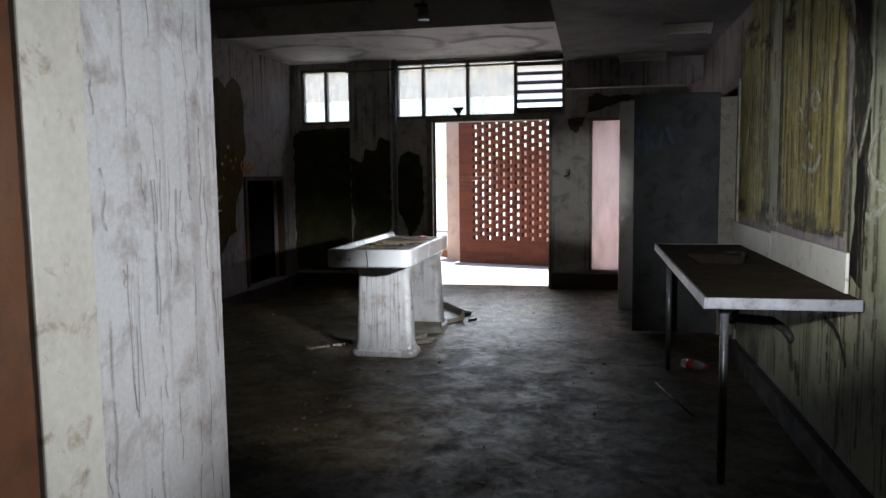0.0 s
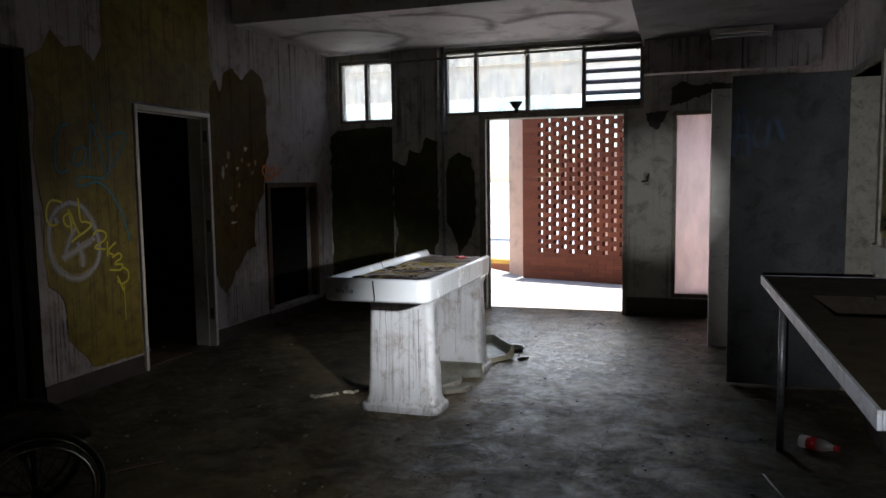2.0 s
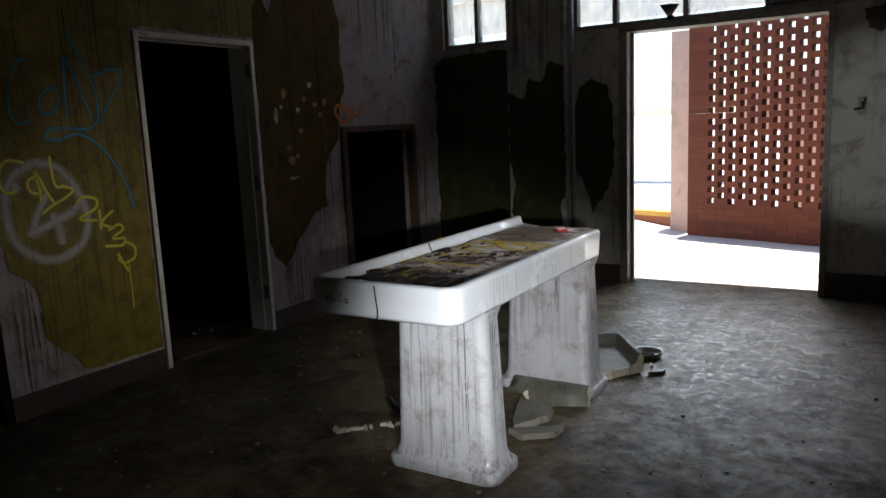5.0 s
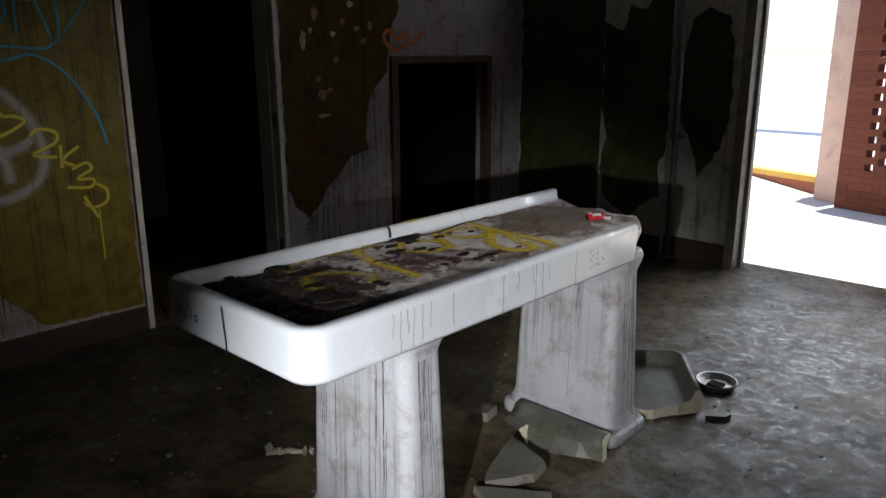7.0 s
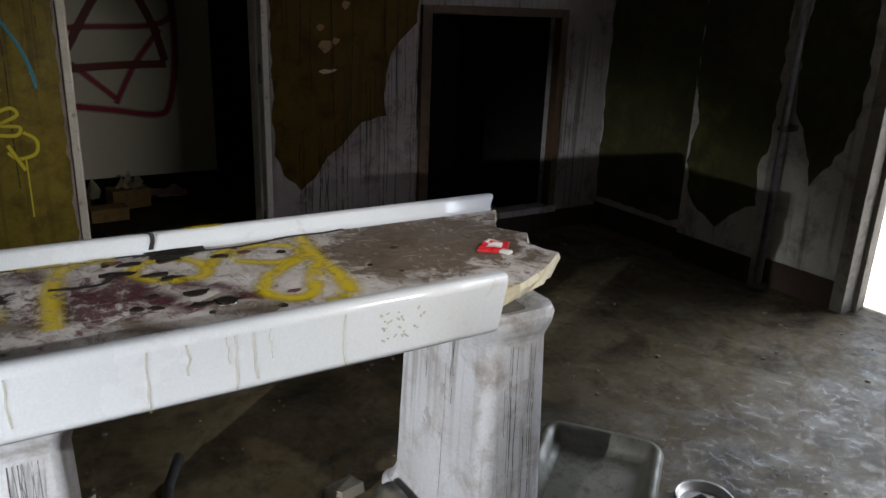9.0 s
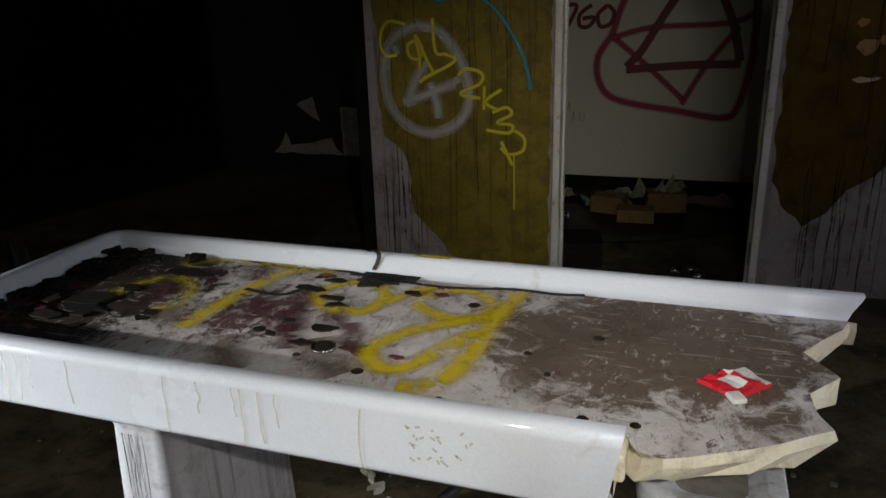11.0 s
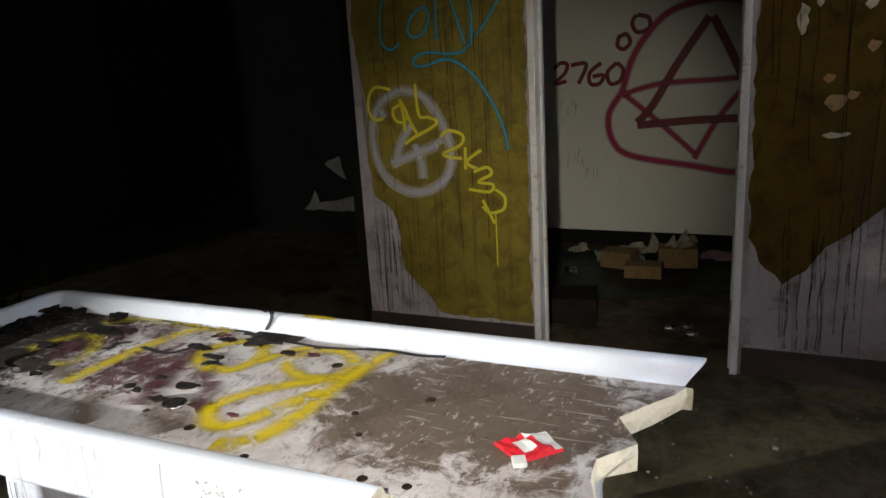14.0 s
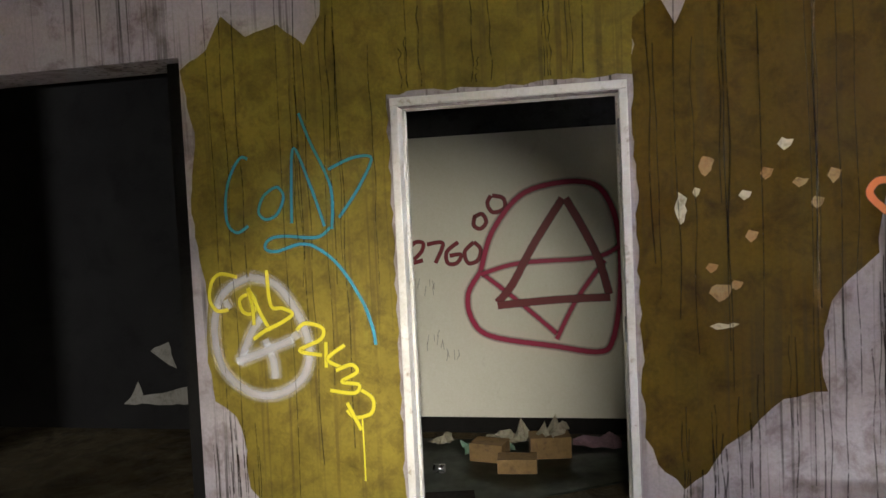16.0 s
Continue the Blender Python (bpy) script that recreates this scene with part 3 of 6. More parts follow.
def slab_mesh():
    bm = bmesh.new()
    r = 0.075
    rim = [(TX1, 7.60)] + [(TX1, 7.60 - (7.60 - TY0 - r) * k / 6) for k in range(1, 6)]
    rim += [(TX1 - r + r * math.cos(a), TY0 + r - r * math.sin(a)) for a in [math.pi / 2 * k / 7 for k in range(8)]]
    rim += [(TX0 + r - r * math.sin(a), TY0 + r - r * math.cos(a)) for a in [math.pi / 2 * k / 7 for k in range(8)]]
    rim += [(TX0, TY0 + r + (8.0 - TY0 - r) * k / 6) for k in range(1, 7)]
    broken = jag([(TX0, 8.0), (-0.876, 7.952), (-0.811, 7.906), (-0.756, 7.872), (-0.722, 7.892), (-0.673, 7.920), (-0.632, 7.888), (-0.603, 7.866), (-0.565, 7.868), (-0.537, 7.872), (-0.498, 7.888), (-0.443, 7.815), (-0.39, 7.725), (-0.354, 7.652), (-0.364, 7.615), (TX1, 7.60)], 0.035, 0.0025, 4)
    # sections: offset inwards, height, for the rim and for the broken edge
    rim_rows = [(0.012, UNDER), (0.0, UNDER + 0.012), (0.0, UNDER + 0.018), (0.0, TOP - 0.020), (0.0, TOP - 0.014), (0.006, TOP - 0.003), (0.016, TOP), (0.034, TOP), (0.044, TOP - 0.006), (0.058, FLOOR_Z + 0.012), (0.075, FLOOR_Z)]
    rng = random.Random(9)
    loops = []
    n = len(rim)
    for off, z in rim_rows:
        ring = []
        for i, (x, y) in enumerate(rim):
            a, b = rim[max(i - 1, 0)], rim[min(i + 1, n - 1)]
            d = Vector((b[0] - a[0], b[1] - a[1])).normalized()
            cut = (0.12 if i == n - 1 else 0.025 if i == 0 else 0.0) * (TOP - z) / (TOP - UNDER)
            ring.append(bm.verts.new((x + d.y * off, y - d.x * off - cut, z)))
        loops.append(ring)
    for a, b in zip(loops, loops[1:]):
        for i in range(n - 1):
            f = bm.faces.new((a[i], a[i + 1], b[i + 1], b[i]))
            f.smooth = True
    # broken ends of the rim
    for k in (0, -1):
        f = bm.faces.new([ring[k] for ring in loops])
        f.material_index = 2
    # broken floor plate
    top, mid, low = [], [], []
    for i, (x, y) in enumerate(broken):
        if i == 0:
            x, y = rim[-1][0] + 0.075, rim[-1][1] - 0.042
        if i == len(broken) - 1:
            x, y = rim[0][0] - 0.075, rim[0][1] - 0.004
        x = max(x, TX0 + 0.08) if 0 < i < len(broken) - 1 else x
        top.append(bm.verts.new((x, y, FLOOR_Z)))
        mid.append(bm.verts.new((x + rng.uniform(-.006, .006), y + rng.uniform(0, .010), FLOOR_Z - 0.017 + rng.uniform(-.004, .004))))
        low.append(bm.verts.new((x + rng.uniform(-.008, .008), y - rng.uniform(.0, .025), FLOOR_Z - 0.043 + rng.uniform(-.009, .008))))
    for a, b in ((top, mid), (mid, low)):
        for i in range(len(broken) - 1):
            bm.faces.new((a[i], a[i + 1], b[i + 1], b[i])).material_index = 2
    f = bm.faces.new(loops[-1] + top)
    f.material_index = 1
    notch = [bm.verts.new(c) for c in ((-0.93, 7.86, UNDER), (-0.93, 7.60, UNDER), (TX1 - 0.05, 7.585, UNDER))]
    f = bm.faces.new(loops[0] + notch)
    f.material_index = 0
    lift = [bm.verts.new((v.co.x, v.co.y, FLOOR_Z - 0.042)) for v in notch]
    for i in (0, 1):
        bm.faces.new((notch[i], notch[i + 1], lift[i + 1], lift[i])).material_index = 2
    f = bm.faces.new([bm.verts.new((v.co.x, v.co.y, FLOOR_Z - 0.043)) for v in loops[-1]] + low)
    f.material_index = 2
    return bm


table = empty("autopsy_table", (-0.67, 7.05, 0), "broken white porcelain autopsy table on two pedestals", "table")
slab = part("slab", slab_mesh(), [PORCELAIN, BASIN, CERAMIC_CORE], table, "white porcelain slab, cracked and broken at one end")


# raw fireclay behind the broken front rim
bm = bmesh.new()
box(bm, (TX1 - 0.085, 7.30, UNDER + 0.05), (TX1 - 0.02, 7.602, FLOOR_Z - 0.004), 0.006)
box(bm, (TX1 - 0.05, 7.30, UNDER + 0.003), (TX1 - 0.006, 7.566, UNDER + 0.06), 0.006)
part("broken_edge", bm, CERAMIC_CORE, slab, "raw cream fireclay where the rim broke")


def rounded_loop(cx, cy, hx, hy, r, n=5):
    pts = []
    for sx, sy, a0 in ((1, 1, 0), (-1, 1, 90), (-1, -1, 180), (1, -1, 270)):
        for k in range(n + 1):
            a = radians(a0 + 90 * k / n)
            pts.append((cx + sx * (hx - r) + r * math.cos(a), cy + sy * (hy - r) + r * math.sin(a)))
    return pts


def lofted(rows, mats=0, cap_mat=0):
    """rows: (cx, cy, half x, half y, corner radius, z) from bottom to top."""
    bm = bmesh.new()
    rings = [[bm.verts.new((x, y, z)) for x, y in rounded_loop(cx, cy, hx, hy, r)] for cx, cy, hx, hy, r, z in rows]
    n = len(rings[0])
    for a, b in zip(rings, rings[1:]):
        for i in range(n):
            f = bm.faces.new((a[i], a[(i + 1) % n], b[(i + 1) % n], b[i]))
            f.smooth = i % 6 != 5
            f.material_index = mats
    bm.faces.new(list(reversed(rings[0])))
    bm.faces.new(rings[-1]).material_index = cap_mat
    return bm


def pedestal(y, x, hx, hy):
    """Half sizes at the neck; the shaft flares to its foot and to a rounded lip at the top."""
    rows = [(0.040, 0.035, 0.05, 0.05), (0.028, 0.020, 0.045, 0.075), (0.021, 0.015, 0.045, 0.10), (0.003, 0.002, 0.04, 0.60), (0.0, 0.0, 0.04, 0.675), (0.004, 0.004, 0.042, 0.69),
            (0.012, 0.010, 0.048, 0.706), (0.018, 0.016, 0.052, 0.725), (0.020, 0.018, 0.052, 0.742), (0.016, 0.014, 0.052, 0.756), (0.012, 0.010, 0.05, 0.764), (-0.012, -0.014, 0.04, 0.758), (-0.04, -0.04, 0.03, 0.742)]
    ob = part("pedestal", lofted([(x, y, hx + a, hy + b, r, z) for a, b, r, z in rows], 0, 1), [PEDESTAL, CEMENT], table, "streaked white porcelain pedestal")
    part("foot_moulding", lofted([(x, y, hx + a, hy + b, 0.05, z) for a, b, z in ((0.053, 0.05, 0.0), (0.056, 0.052, 0.02), (0.054, 0.05, 0.04), (0.044, 0.04, 0.05))]), PEDESTAL, ob)
    # mortar bed on which the slab lies
    part("mortar_bed", lofted([(x - 0.05, y, hx - 0.09, hy - 0.045, 0.03, 0.742), (x - 0.05, y, hx - 0.10, hy - 0.05, 0.03, UNDER + 0.002)]), CEMENT, ob, "grey mortar bed")


pedestal(6.632, -0.66, 0.212, 0.078)
pedestal(7.727, -0.65, 0.222, 0.096)

# ---- outside ----
def lattice_wall():
    """Courses of brick with gaps: solid foot, solid margin, staggered open rows."""
    ob = empty("brick_screen_wall", (-0.4, 13.05, 0), "red brick screen wall with rows of open gaps", "wall", kind="structure")
    ob.rotation_euler = (0, 0, radians(-17))
    bpy.context.view_layer.update()
    course, pitch, gap = 0.066, 0.254, 0.078

    def brick_mesh(l):
        bm = bmesh.new()
        box(bm, (-l / 2, -0.055, 0), (l / 2, 0.055, course - 0.001), 0.0015)
        me = bpy.data.meshes.new("brick")
        bmesh.ops.recalc_face_normals(bm, faces=bm.faces)
        bm.to_mesh(me)
        bm.free()
        me.materials.append(BRICK)
        return me

    lone, full = brick_mesh(pitch - gap), brick_mesh(0.238)
    half = brick_mesh(0.118)
    short_end, long_end = brick_mesh(0.256), brick_mesh(0.383)

    def lay(me, x, z):
        o = new("brick", me)
        o.parent = ob
        o.location = (x, 0, z)

    bed = bmesh.new()
    for c in range(37):
        z = c * course
        if c < 6:
            for i in range(8):
                lay(full, -0.71 + i * 0.24 + (0.12 if c % 2 else 0), z)
            if c % 2:
                lay(half, -0.771, z)
            box(bed, (-0.82, -0.045, z), (1.1, 0.045, z + course - 0.001))
        else:
            lay(long_end if c % 2 else short_end, -0.83 + (0.1915 if c % 2 else 0.128), z)
            for i in range(6):
                lay(lone, (-0.281 if c % 2 else -0.408) + i * pitch, z)
    part("mortar_bed", bed, MORTAR, ob)
    return ob


lattice_wall()
structure("pillar_outside", [((-1.46, 13.42, 0), (-1.22, 13.7, 2.44))], PINK_RENDER, "pinkish rendered pillar beside the brick screen", "pillar")
def kerb_run(name, z0, z1, proud, mat, label):
    """A strip running on from the pillar in line with the screen."""
    bm = bmesh.new()
    box(bm, (-5.0, -proud, z0), (0.0, 0.15, z1), 0.004)
    ob = tagged(finish(name, bm, mat), label, "kerb", kind="structure")
    ob.matrix_world = Matrix.Translation((-1.42, 13.60, 0)) @ Matrix.Rotation(radians(-17), 4, "Z")


kerb_run("kerb", 0.16, 0.225, 0.012, YELLOW_KERB, "low yellow painted kerb")
kerb_run("kerb_foot", 0.0, 0.16, 0.0, TERRACOTTA, "red-brown foot of the kerb")
# the yard rises towards the kerb's far end
bm = bmesh.new()
low = [bm.verts.new(c) for c in ((-1.2, 10.9, -0.003), (-1.2, 13.8, -0.003), (-6.4, 15.4, -0.003), (-6.4, 10.9, -0.003))]
high = [bm.verts.new(c) for c in ((-6.4, 15.4, 0.62), (-6.4, 10.9, 0.62))]
bm.faces.new((low[0], low[1], high[0], high[1]))
bm.faces.new((low[2], low[3], high[1], high[0]))
bm.faces.new((low[1], low[2], high[0]))
bm.faces.new((low[3], low[0], high[1]))
bm.faces.new(low)
tagged(finish("ramp", bm, YARD), "pale concrete ramp rising along the kerb", "ramp", kind="structure")
# rendered wall close behind the screen, seen in its gaps
screen_back = structure("wall_behind_screen", [((-0.12, 1.0, 0.0), (1.6, 1.12, 1.90)), ((-0.70, 1.02, 1.20), (-0.12, 1.10, 1.76))], PINK_RENDER, "pinkish rendered wall behind the brick screen", "wall")
screen_back.matrix_world = Matrix.Translation((-0.4, 13.05, 0)) @ Matrix.Rotation(radians(-17), 4, "Z")
structure("facade_outside", [((-14, 21.0, 3.6), (6, 21.3, 4.3)), ((-14, 20.9, 4.42), (6, 21.3, 4.62)), ((-14, 20.8, 4.9), (6, 21.3, 5.0)), ((-14, 21.1, 4.3), (6, 21.3, 4.9)), ((-14, 21.0, 0), (-13.5, 21.3, 3.6)), ((5.5, 21.0, 0), (6, 21.3, 3.6))],
          BEIGE_WALL, "beige upper storey with siding lines across the yard", "facade")
structure("wall_outside", [((0.9, 12.3, 0), (6, 12.4, 4.6))], PALE_WALL, "pale pink rendered wall outside the slot window", "wall")


# ---- paint layers, graffiti ----


def ragged_sheet(outline, to3d, thick, step=0.05, amount=0.012, seed=1, curl=0.0):
    """A thin coat with a torn outline; outline in wall coordinates, closed."""
    pts = jag(list(outline) + [outline[0]], step, amount, seed)[:-1]
    bm = bmesh.new()
    front = [bm.verts.new(to3d(u, v, thick)) for u, v in pts]
    back = [bm.verts.new(to3d(u, v, 0.0)) for u, v in pts]
    bm.faces.new(front)
    n = len(pts)
    for i in range(n):
        bm.faces.new((front[i], front[(i + 1) % n], back[(i + 1) % n], back[i]))
    return bm


def smooth_run(pts, n=6):
    if len(pts) < 3:
        return pts
    out = []
    ext = [pts[0]] + list(pts) + [pts[-1]]
    for i in range(1, len(ext) - 2):
        p0, p1, p2, p3 = (Vector(ext[i + k]) for k in (-1, 0, 1, 2))
        for k in range(n):
            t = k / n
            q = 0.5 * ((2 * p1) + (p2 - p0) * t + (2 * p0 - 5 * p1 + 4 * p2 - p3) * t * t + (3 * p1 - p0 - 3 * p2 + p3) * t ** 3)
            out.append((q.x, q.y))
    out.append(pts[-1])
    return out


STROKES = [0]


def stroke(pts, width, to3d, lift, mat, parent, name="graffiti", label=""):
    """A painted line as a ribbon lying on a surface; fades to both edges."""
    run = smooth_run(pts)
    STROKES[0] += 1
    lift += 0.0002 * (STROKES[0] % 12)
    bm = bmesh.new()
    uv = bm.loops.layers.uv.new("UVMap")
    rows = []
    for i, (u, v) in enumerate(run):
        a, b = Vector(run[max(i - 1, 0)]), Vector(run[min(i + 1, len(run) - 1)])
        d = (b - a).normalized() if (b - a).length > 1e-6 else Vector((1, 0))
        nx, ny = -d.y, d.x
        w = width * 0.5
        rows.append([bm.verts.new(to3d(u + nx * s * w, v + ny * s * w, lift)) for s in (-1, 0, 1)])
    val = (0.0, 1.0, 0.0)
    for a, b in zip(rows, rows[1:]):
        for k in (0, 1):
            f = bm.faces.new((a[k], a[k + 1], b[k + 1], b[k]))
            for loop, t in zip(f.loops, (val[k], val[k + 1], val[k + 1], val[k])):
                loop[uv].uv = (0.5, t)
    return part(name, bm, mat, parent, label)


def on_left(u, v, d):
    return (LX + d, u, v)


def on_right(u, v, d):
    return (RX - d, u, v)


def on_far(u, v, d):
    return (u, FY - d, v)


def on_pilaster(u, v, d):
    return (u, FY - 0.07 - d, v)


def on_board(u, v, d):
    return (-5.16 + d, u, v)


def on_table(u, v, d):
    return (u, v, FLOOR_Z + d)


COAT = 0.004
coat = part("paint_coat", ragged_sheet([(6.025, 2.30), (6.08, 2.02), (6.04, 1.72), (6.05, 1.55), (6.09, 1.30), (6.075, 0.98), (6.10, 0.80), (6.20, 0.73), (6.235, 0.62), (6.25, 0.40), (6.36, 0.29), (6.45, 0.17), (6.70, 0.155), (6.978, 0.15),
                                       (6.978, 2.12), (7.5, 2.12), (7.992, 2.12), (8.0, 2.34), (8.07, 2.40), (8.02, 2.52), (8.02, 3.2), (6.72, 3.2), (6.70, 2.48), (6.62, 2.36), (6.50, 2.46), (6.35, 2.42), (6.24, 2.52), (6.16, 2.38)], on_left, COAT, 0.05, 0.009, 3), OLIVE, wall_left, "peeling olive paint with dark runs")
part("paint_coat", ragged_sheet([(7.992, 2.12), (7.992, 0.66), (8.04, 0.55), (8.14, 0.45), (8.23, 0.52), (8.30, 0.63), (8.40, 0.70), (8.52, 0.82), (8.68, 0.85), (8.66, 0.98), (8.70, 1.20), (8.76, 1.28), (8.87, 1.38),
                                 (8.90, 1.62), (8.99, 1.80), (8.95, 2.05), (8.97, 2.30), (8.90, 2.52), (8.70, 2.60), (8.52, 2.46), (8.38, 2.56), (8.24, 2.50), (8.16, 2.30), (8.10, 2.42), (8.0, 2.34)], on_left, COAT, 0.045, 0.010, 7), RUST, wall_left, "peeling rust-brown paint")
# flaked spots down to plaster
for y, z, w, h in ((8.48, 1.70, 0.05, 0.05), (8.60, 1.66, 0.06, 0.04), (8.42, 1.46, 0.05, 0.05), (8.22, 1.64, 0.03, 0.04), (8.36, 1.27, 0.05, 0.04), (8.26, 1.74, 0.06, 0.08), (8.16, 1.58, 0.05, 0.13), (8.40, 1.62, 0.05, 0.04), (8.55, 1.81, 0.06, 0.05), (8.27, 1.34, 0.05, 0.04), (8.30, 1.24, 0.09, 0.07), (8.31, 1.11, 0.11, 0.025), (8.66, 1.58, 0.05, 0.05), (8.72, 1.68, 0.05, 0.06)):
    part("flaked_spot", ragged_sheet([(y - w / 2, z), (y - w * 0.2, z + h / 2), (y + w / 2, z + h * 0.3), (y + w * 0.3, z - h * 0.2), (y - w * 0.1, z - h / 2)], on_left, COAT + 0.0015, 0.02, 0.009, int(y * 100)), FLAKE if int(y * 100) % 3 else PAPER, wall_left)

# dark coat on the far wall
part("paint_coat", ragged_sheet([(-2.985, 0.20), (-2.985, 2.02), (-2.88, 2.10), (-2.165, 2.12), (-2.165, 0.24), (-2.30, 0.19)], on_far, COAT, 0.06, 0.012, 11), GREEN, wall_far, "dark green peeling paint")
part("paint_coat", ragged_sheet([(-2.155, 0.62), (-2.10, 0.86), (-2.13, 1.02), (-2.155, 1.12), (-2.155, 1.72), (-2.0, 1.66), (-1.95, 1.84), (-1.82, 1.80), (-1.74, 1.98), (-1.605, 1.92), (-1.605, 0.82), (-1.66, 0.68), (-1.63, 0.46), (-1.74, 0.40), (-1.88, 0.27), (-2.02, 0.34), (-2.10, 0.42)], on_pilaster, COAT, 0.05, 0.012, 12), GREEN, pilaster, "dark green peeling paint")
part("paint_coat", ragged_sheet([(-1.50, 1.72), (-1.38, 1.80), (-1.24, 1.74), (-1.19, 1.50), (-1.18, 1.05), (-1.23, 0.84), (-1.32, 0.72), (-1.38, 0.62), (-1.42, 0.78), (-1.47, 0.92), (-1.53, 1.0), (-1.55, 1.4)], on_far, COAT, 0.04, 0.012, 13), GREEN, wall_far, "dark green peeling paint")
part("rust_stain", ragged_sheet([(0.68, 2.16), (0.72, 2.02), (0.80, 1.98), (0.88, 2.10), (0.92, 2.18)], on_far, COAT, 0.03, 0.01, 14), PLINTH, wall_far, "dark brown damp stain")
part("rust_stain", ragged_sheet([(0.92, 2.22), (0.95, 2.42), (1.05, 2.47), (1.2, 2.42), (1.45, 2.44), (1.62, 2.40), (1.3, 2.34), (1.08, 2.26)], on_far, COAT, 0.03, 0.012, 15), PLINTH, wall_far, "dark brown damp stain")

# mossy painted boards above the worktop
part("paint_coat", ragged_sheet([(6.92, 1.12), (6.92, 2.30), (6.70, 2.48), (6.62, 2.66), (5.99, 2.66), (5.98, 1.8), (6.02, 1.25), (6.10, 1.13), (6.5, 1.11)], on_right, COAT, 0.07, 0.008, 21), MOSS, wall_right, "streaked yellow-green paint")
part("paint_coat", ragged_sheet([(5.66, 1.15), (5.67, 2.66), (5.2, 2.66), (4.50, 2.66), (4.46, 1.16), (5.0, 1.13)], on_right, COAT, 0.07, 0.008, 22), MOSS, wall_right, "streaked yellow-green paint")
part("paint_coat", ragged_sheet([(4.43, 0.16), (4.42, 1.3), (4.40, 2.66), (2.30, 2.66), (2.30, 0.16)], on_right, COAT, 0.07, 0.008, 23), DAMP_WALL, wall_right, "damp greenish wash with dark runs")
part("paint_coat", ragged_sheet([(6.90, 0.16), (6.90, 0.90), (4.46, 0.90), (4.45, 0.16)], on_right, COAT, 0.07, 0.006, 25), DAMP_WALL, wall_right, "damp greenish wash with dark runs")
part("paint_coat", ragged_sheet([(5.97, 1.12), (5.96, 2.66), (5.69, 2.66), (5.685, 1.12)], on_right, COAT, 0.05, 0.007, 26), DAMP_WALL, wall_right, "damp greenish wash with dark runs")
rng = random.Random(61)
for k in range(26):
    # dark edges creeping over the boards
    u = rng.uniform(4.48, 6.9)
    v = rng.choice((rng.uniform(1.14, 1.24), rng.uniform(2.25, 2.6)))
    stroke([(u - 0.12, v), (u, v + rng.uniform(-0.03, 0.03)), (u + 0.12, v)], rng.uniform(0.05, 0.14), on_right, COAT + 0.002, MURK, wall_right, "damp_patch")
for u in (4.47, 5.65, 6.0, 6.91):
    stroke([(u, 2.6), (u + 0.01, 2.1), (u - 0.01, 1.6), (u, 1.15)], 0.09, on_right, COAT + 0.002, MURK, wall_right, "damp_edge")
for k in range(150):
    far = k % 3 == 0
    y = rng.uniform(6.02, 6.90) if far else rng.uniform(4.50, 5.64)
    top = rng.uniform(1.5, 2.6)
    low = max(top - rng.uniform(0.15, 1.1), 1.16)
    kind = WET if k % 5 < 2 else MURK
    stroke([(y + rng.uniform(-0.008, 0.008), top + (low - top) * i / 4) for i in range(5)], rng.uniform(0.012, 0.045) if kind is WET else rng.uniform(0.01, 0.05), on_right, COAT + 0.002, kind, wall_right, "paint_streak")
for k in range(90):
    y = rng.uniform(2.9, 6.85)
    top = rng.uniform(0.4, 0.88)
    low = max(top - rng.uniform(0.1, 0.5), 0.15)
    stroke([(y, top), (y + rng.uniform(-0.01, 0.01), (top + low) / 2), (y, low)], rng.uniform(0.008, 0.03), on_right, COAT + 0.002, MURK, wall_right, "dirt_run")
for k in range(40):
    y, top = rng.uniform(2.9, 4.42), rng.uniform(1.0, 2.6)
    stroke([(y, top), (y + rng.uniform(-0.02, 0.02), top - 0.3), (y, top - rng.uniform(0.4, 0.9))], rng.uniform(0.02, 0.06), on_right, COAT + 0.002, MURK, wall_right, "dirt_run")
# damp rings on the lowered ceiling


def under_ceiling(u, v, d):
    return (u, v, 2.97 - d)


for pts, w in (([(-2.9, 9.2), (-2.4, 9.0), (-1.9, 9.15), (-1.7, 9.6), (-2.0, 10.0)], 0.07), ([(-1.5, 8.6), (-1.0, 8.75), (-0.7, 9.1), (-0.8, 9.6)], 0.06), ([(-0.6, 9.3), (-0.1, 9.05), (0.3, 9.2), (0.45, 9.6), (0.2, 9.95)], 0.08),
               ([(-2.9, 10.2), (-2.0, 10.3), (-1.0, 10.28), (0.0, 10.32), (0.6, 10.25)], 0.16), ([(-2.92, 8.5), (-2.9, 9.3), (-2.93, 10.1)], 0.16), ([(0.1, 8.5), (0.3, 8.7), (0.6, 8.72)], 0.06)):
    stroke(pts, w * 2.6, under_ceiling, 0.002, DAMP, ceiling_rear, "damp_ring", "dark damp ring")
# joint between the boards, edge line, soot arc, splashback grime
stroke([(5.672, 2.66), (5.668, 2.0), (5.672, 1.6), (5.67, 1.15)], 0.022, on_right, COAT + 0.003, CRACK, wall_right, "joint", "dark open joint between the boards")
stroke([(5.93, 2.6), (5.92, 2.2), (5.935, 1.9)], 0.014, on_right, COAT + 0.003, MURK, wall_right, "joint")
stroke([(6.80, 2.3), (6.79, 1.8), (6.80, 1.25)], 0.012, on_right, COAT + 0.003, MURK, wall_right, "joint")
stroke([(5.66, 1.16), (5.2, 1.145), (4.8, 1.15), (4.46, 1.17)], 0.03, on_right, COAT + 0.003, MURK, wall_right, "soot_line", "dark grime along the board's lower edge")
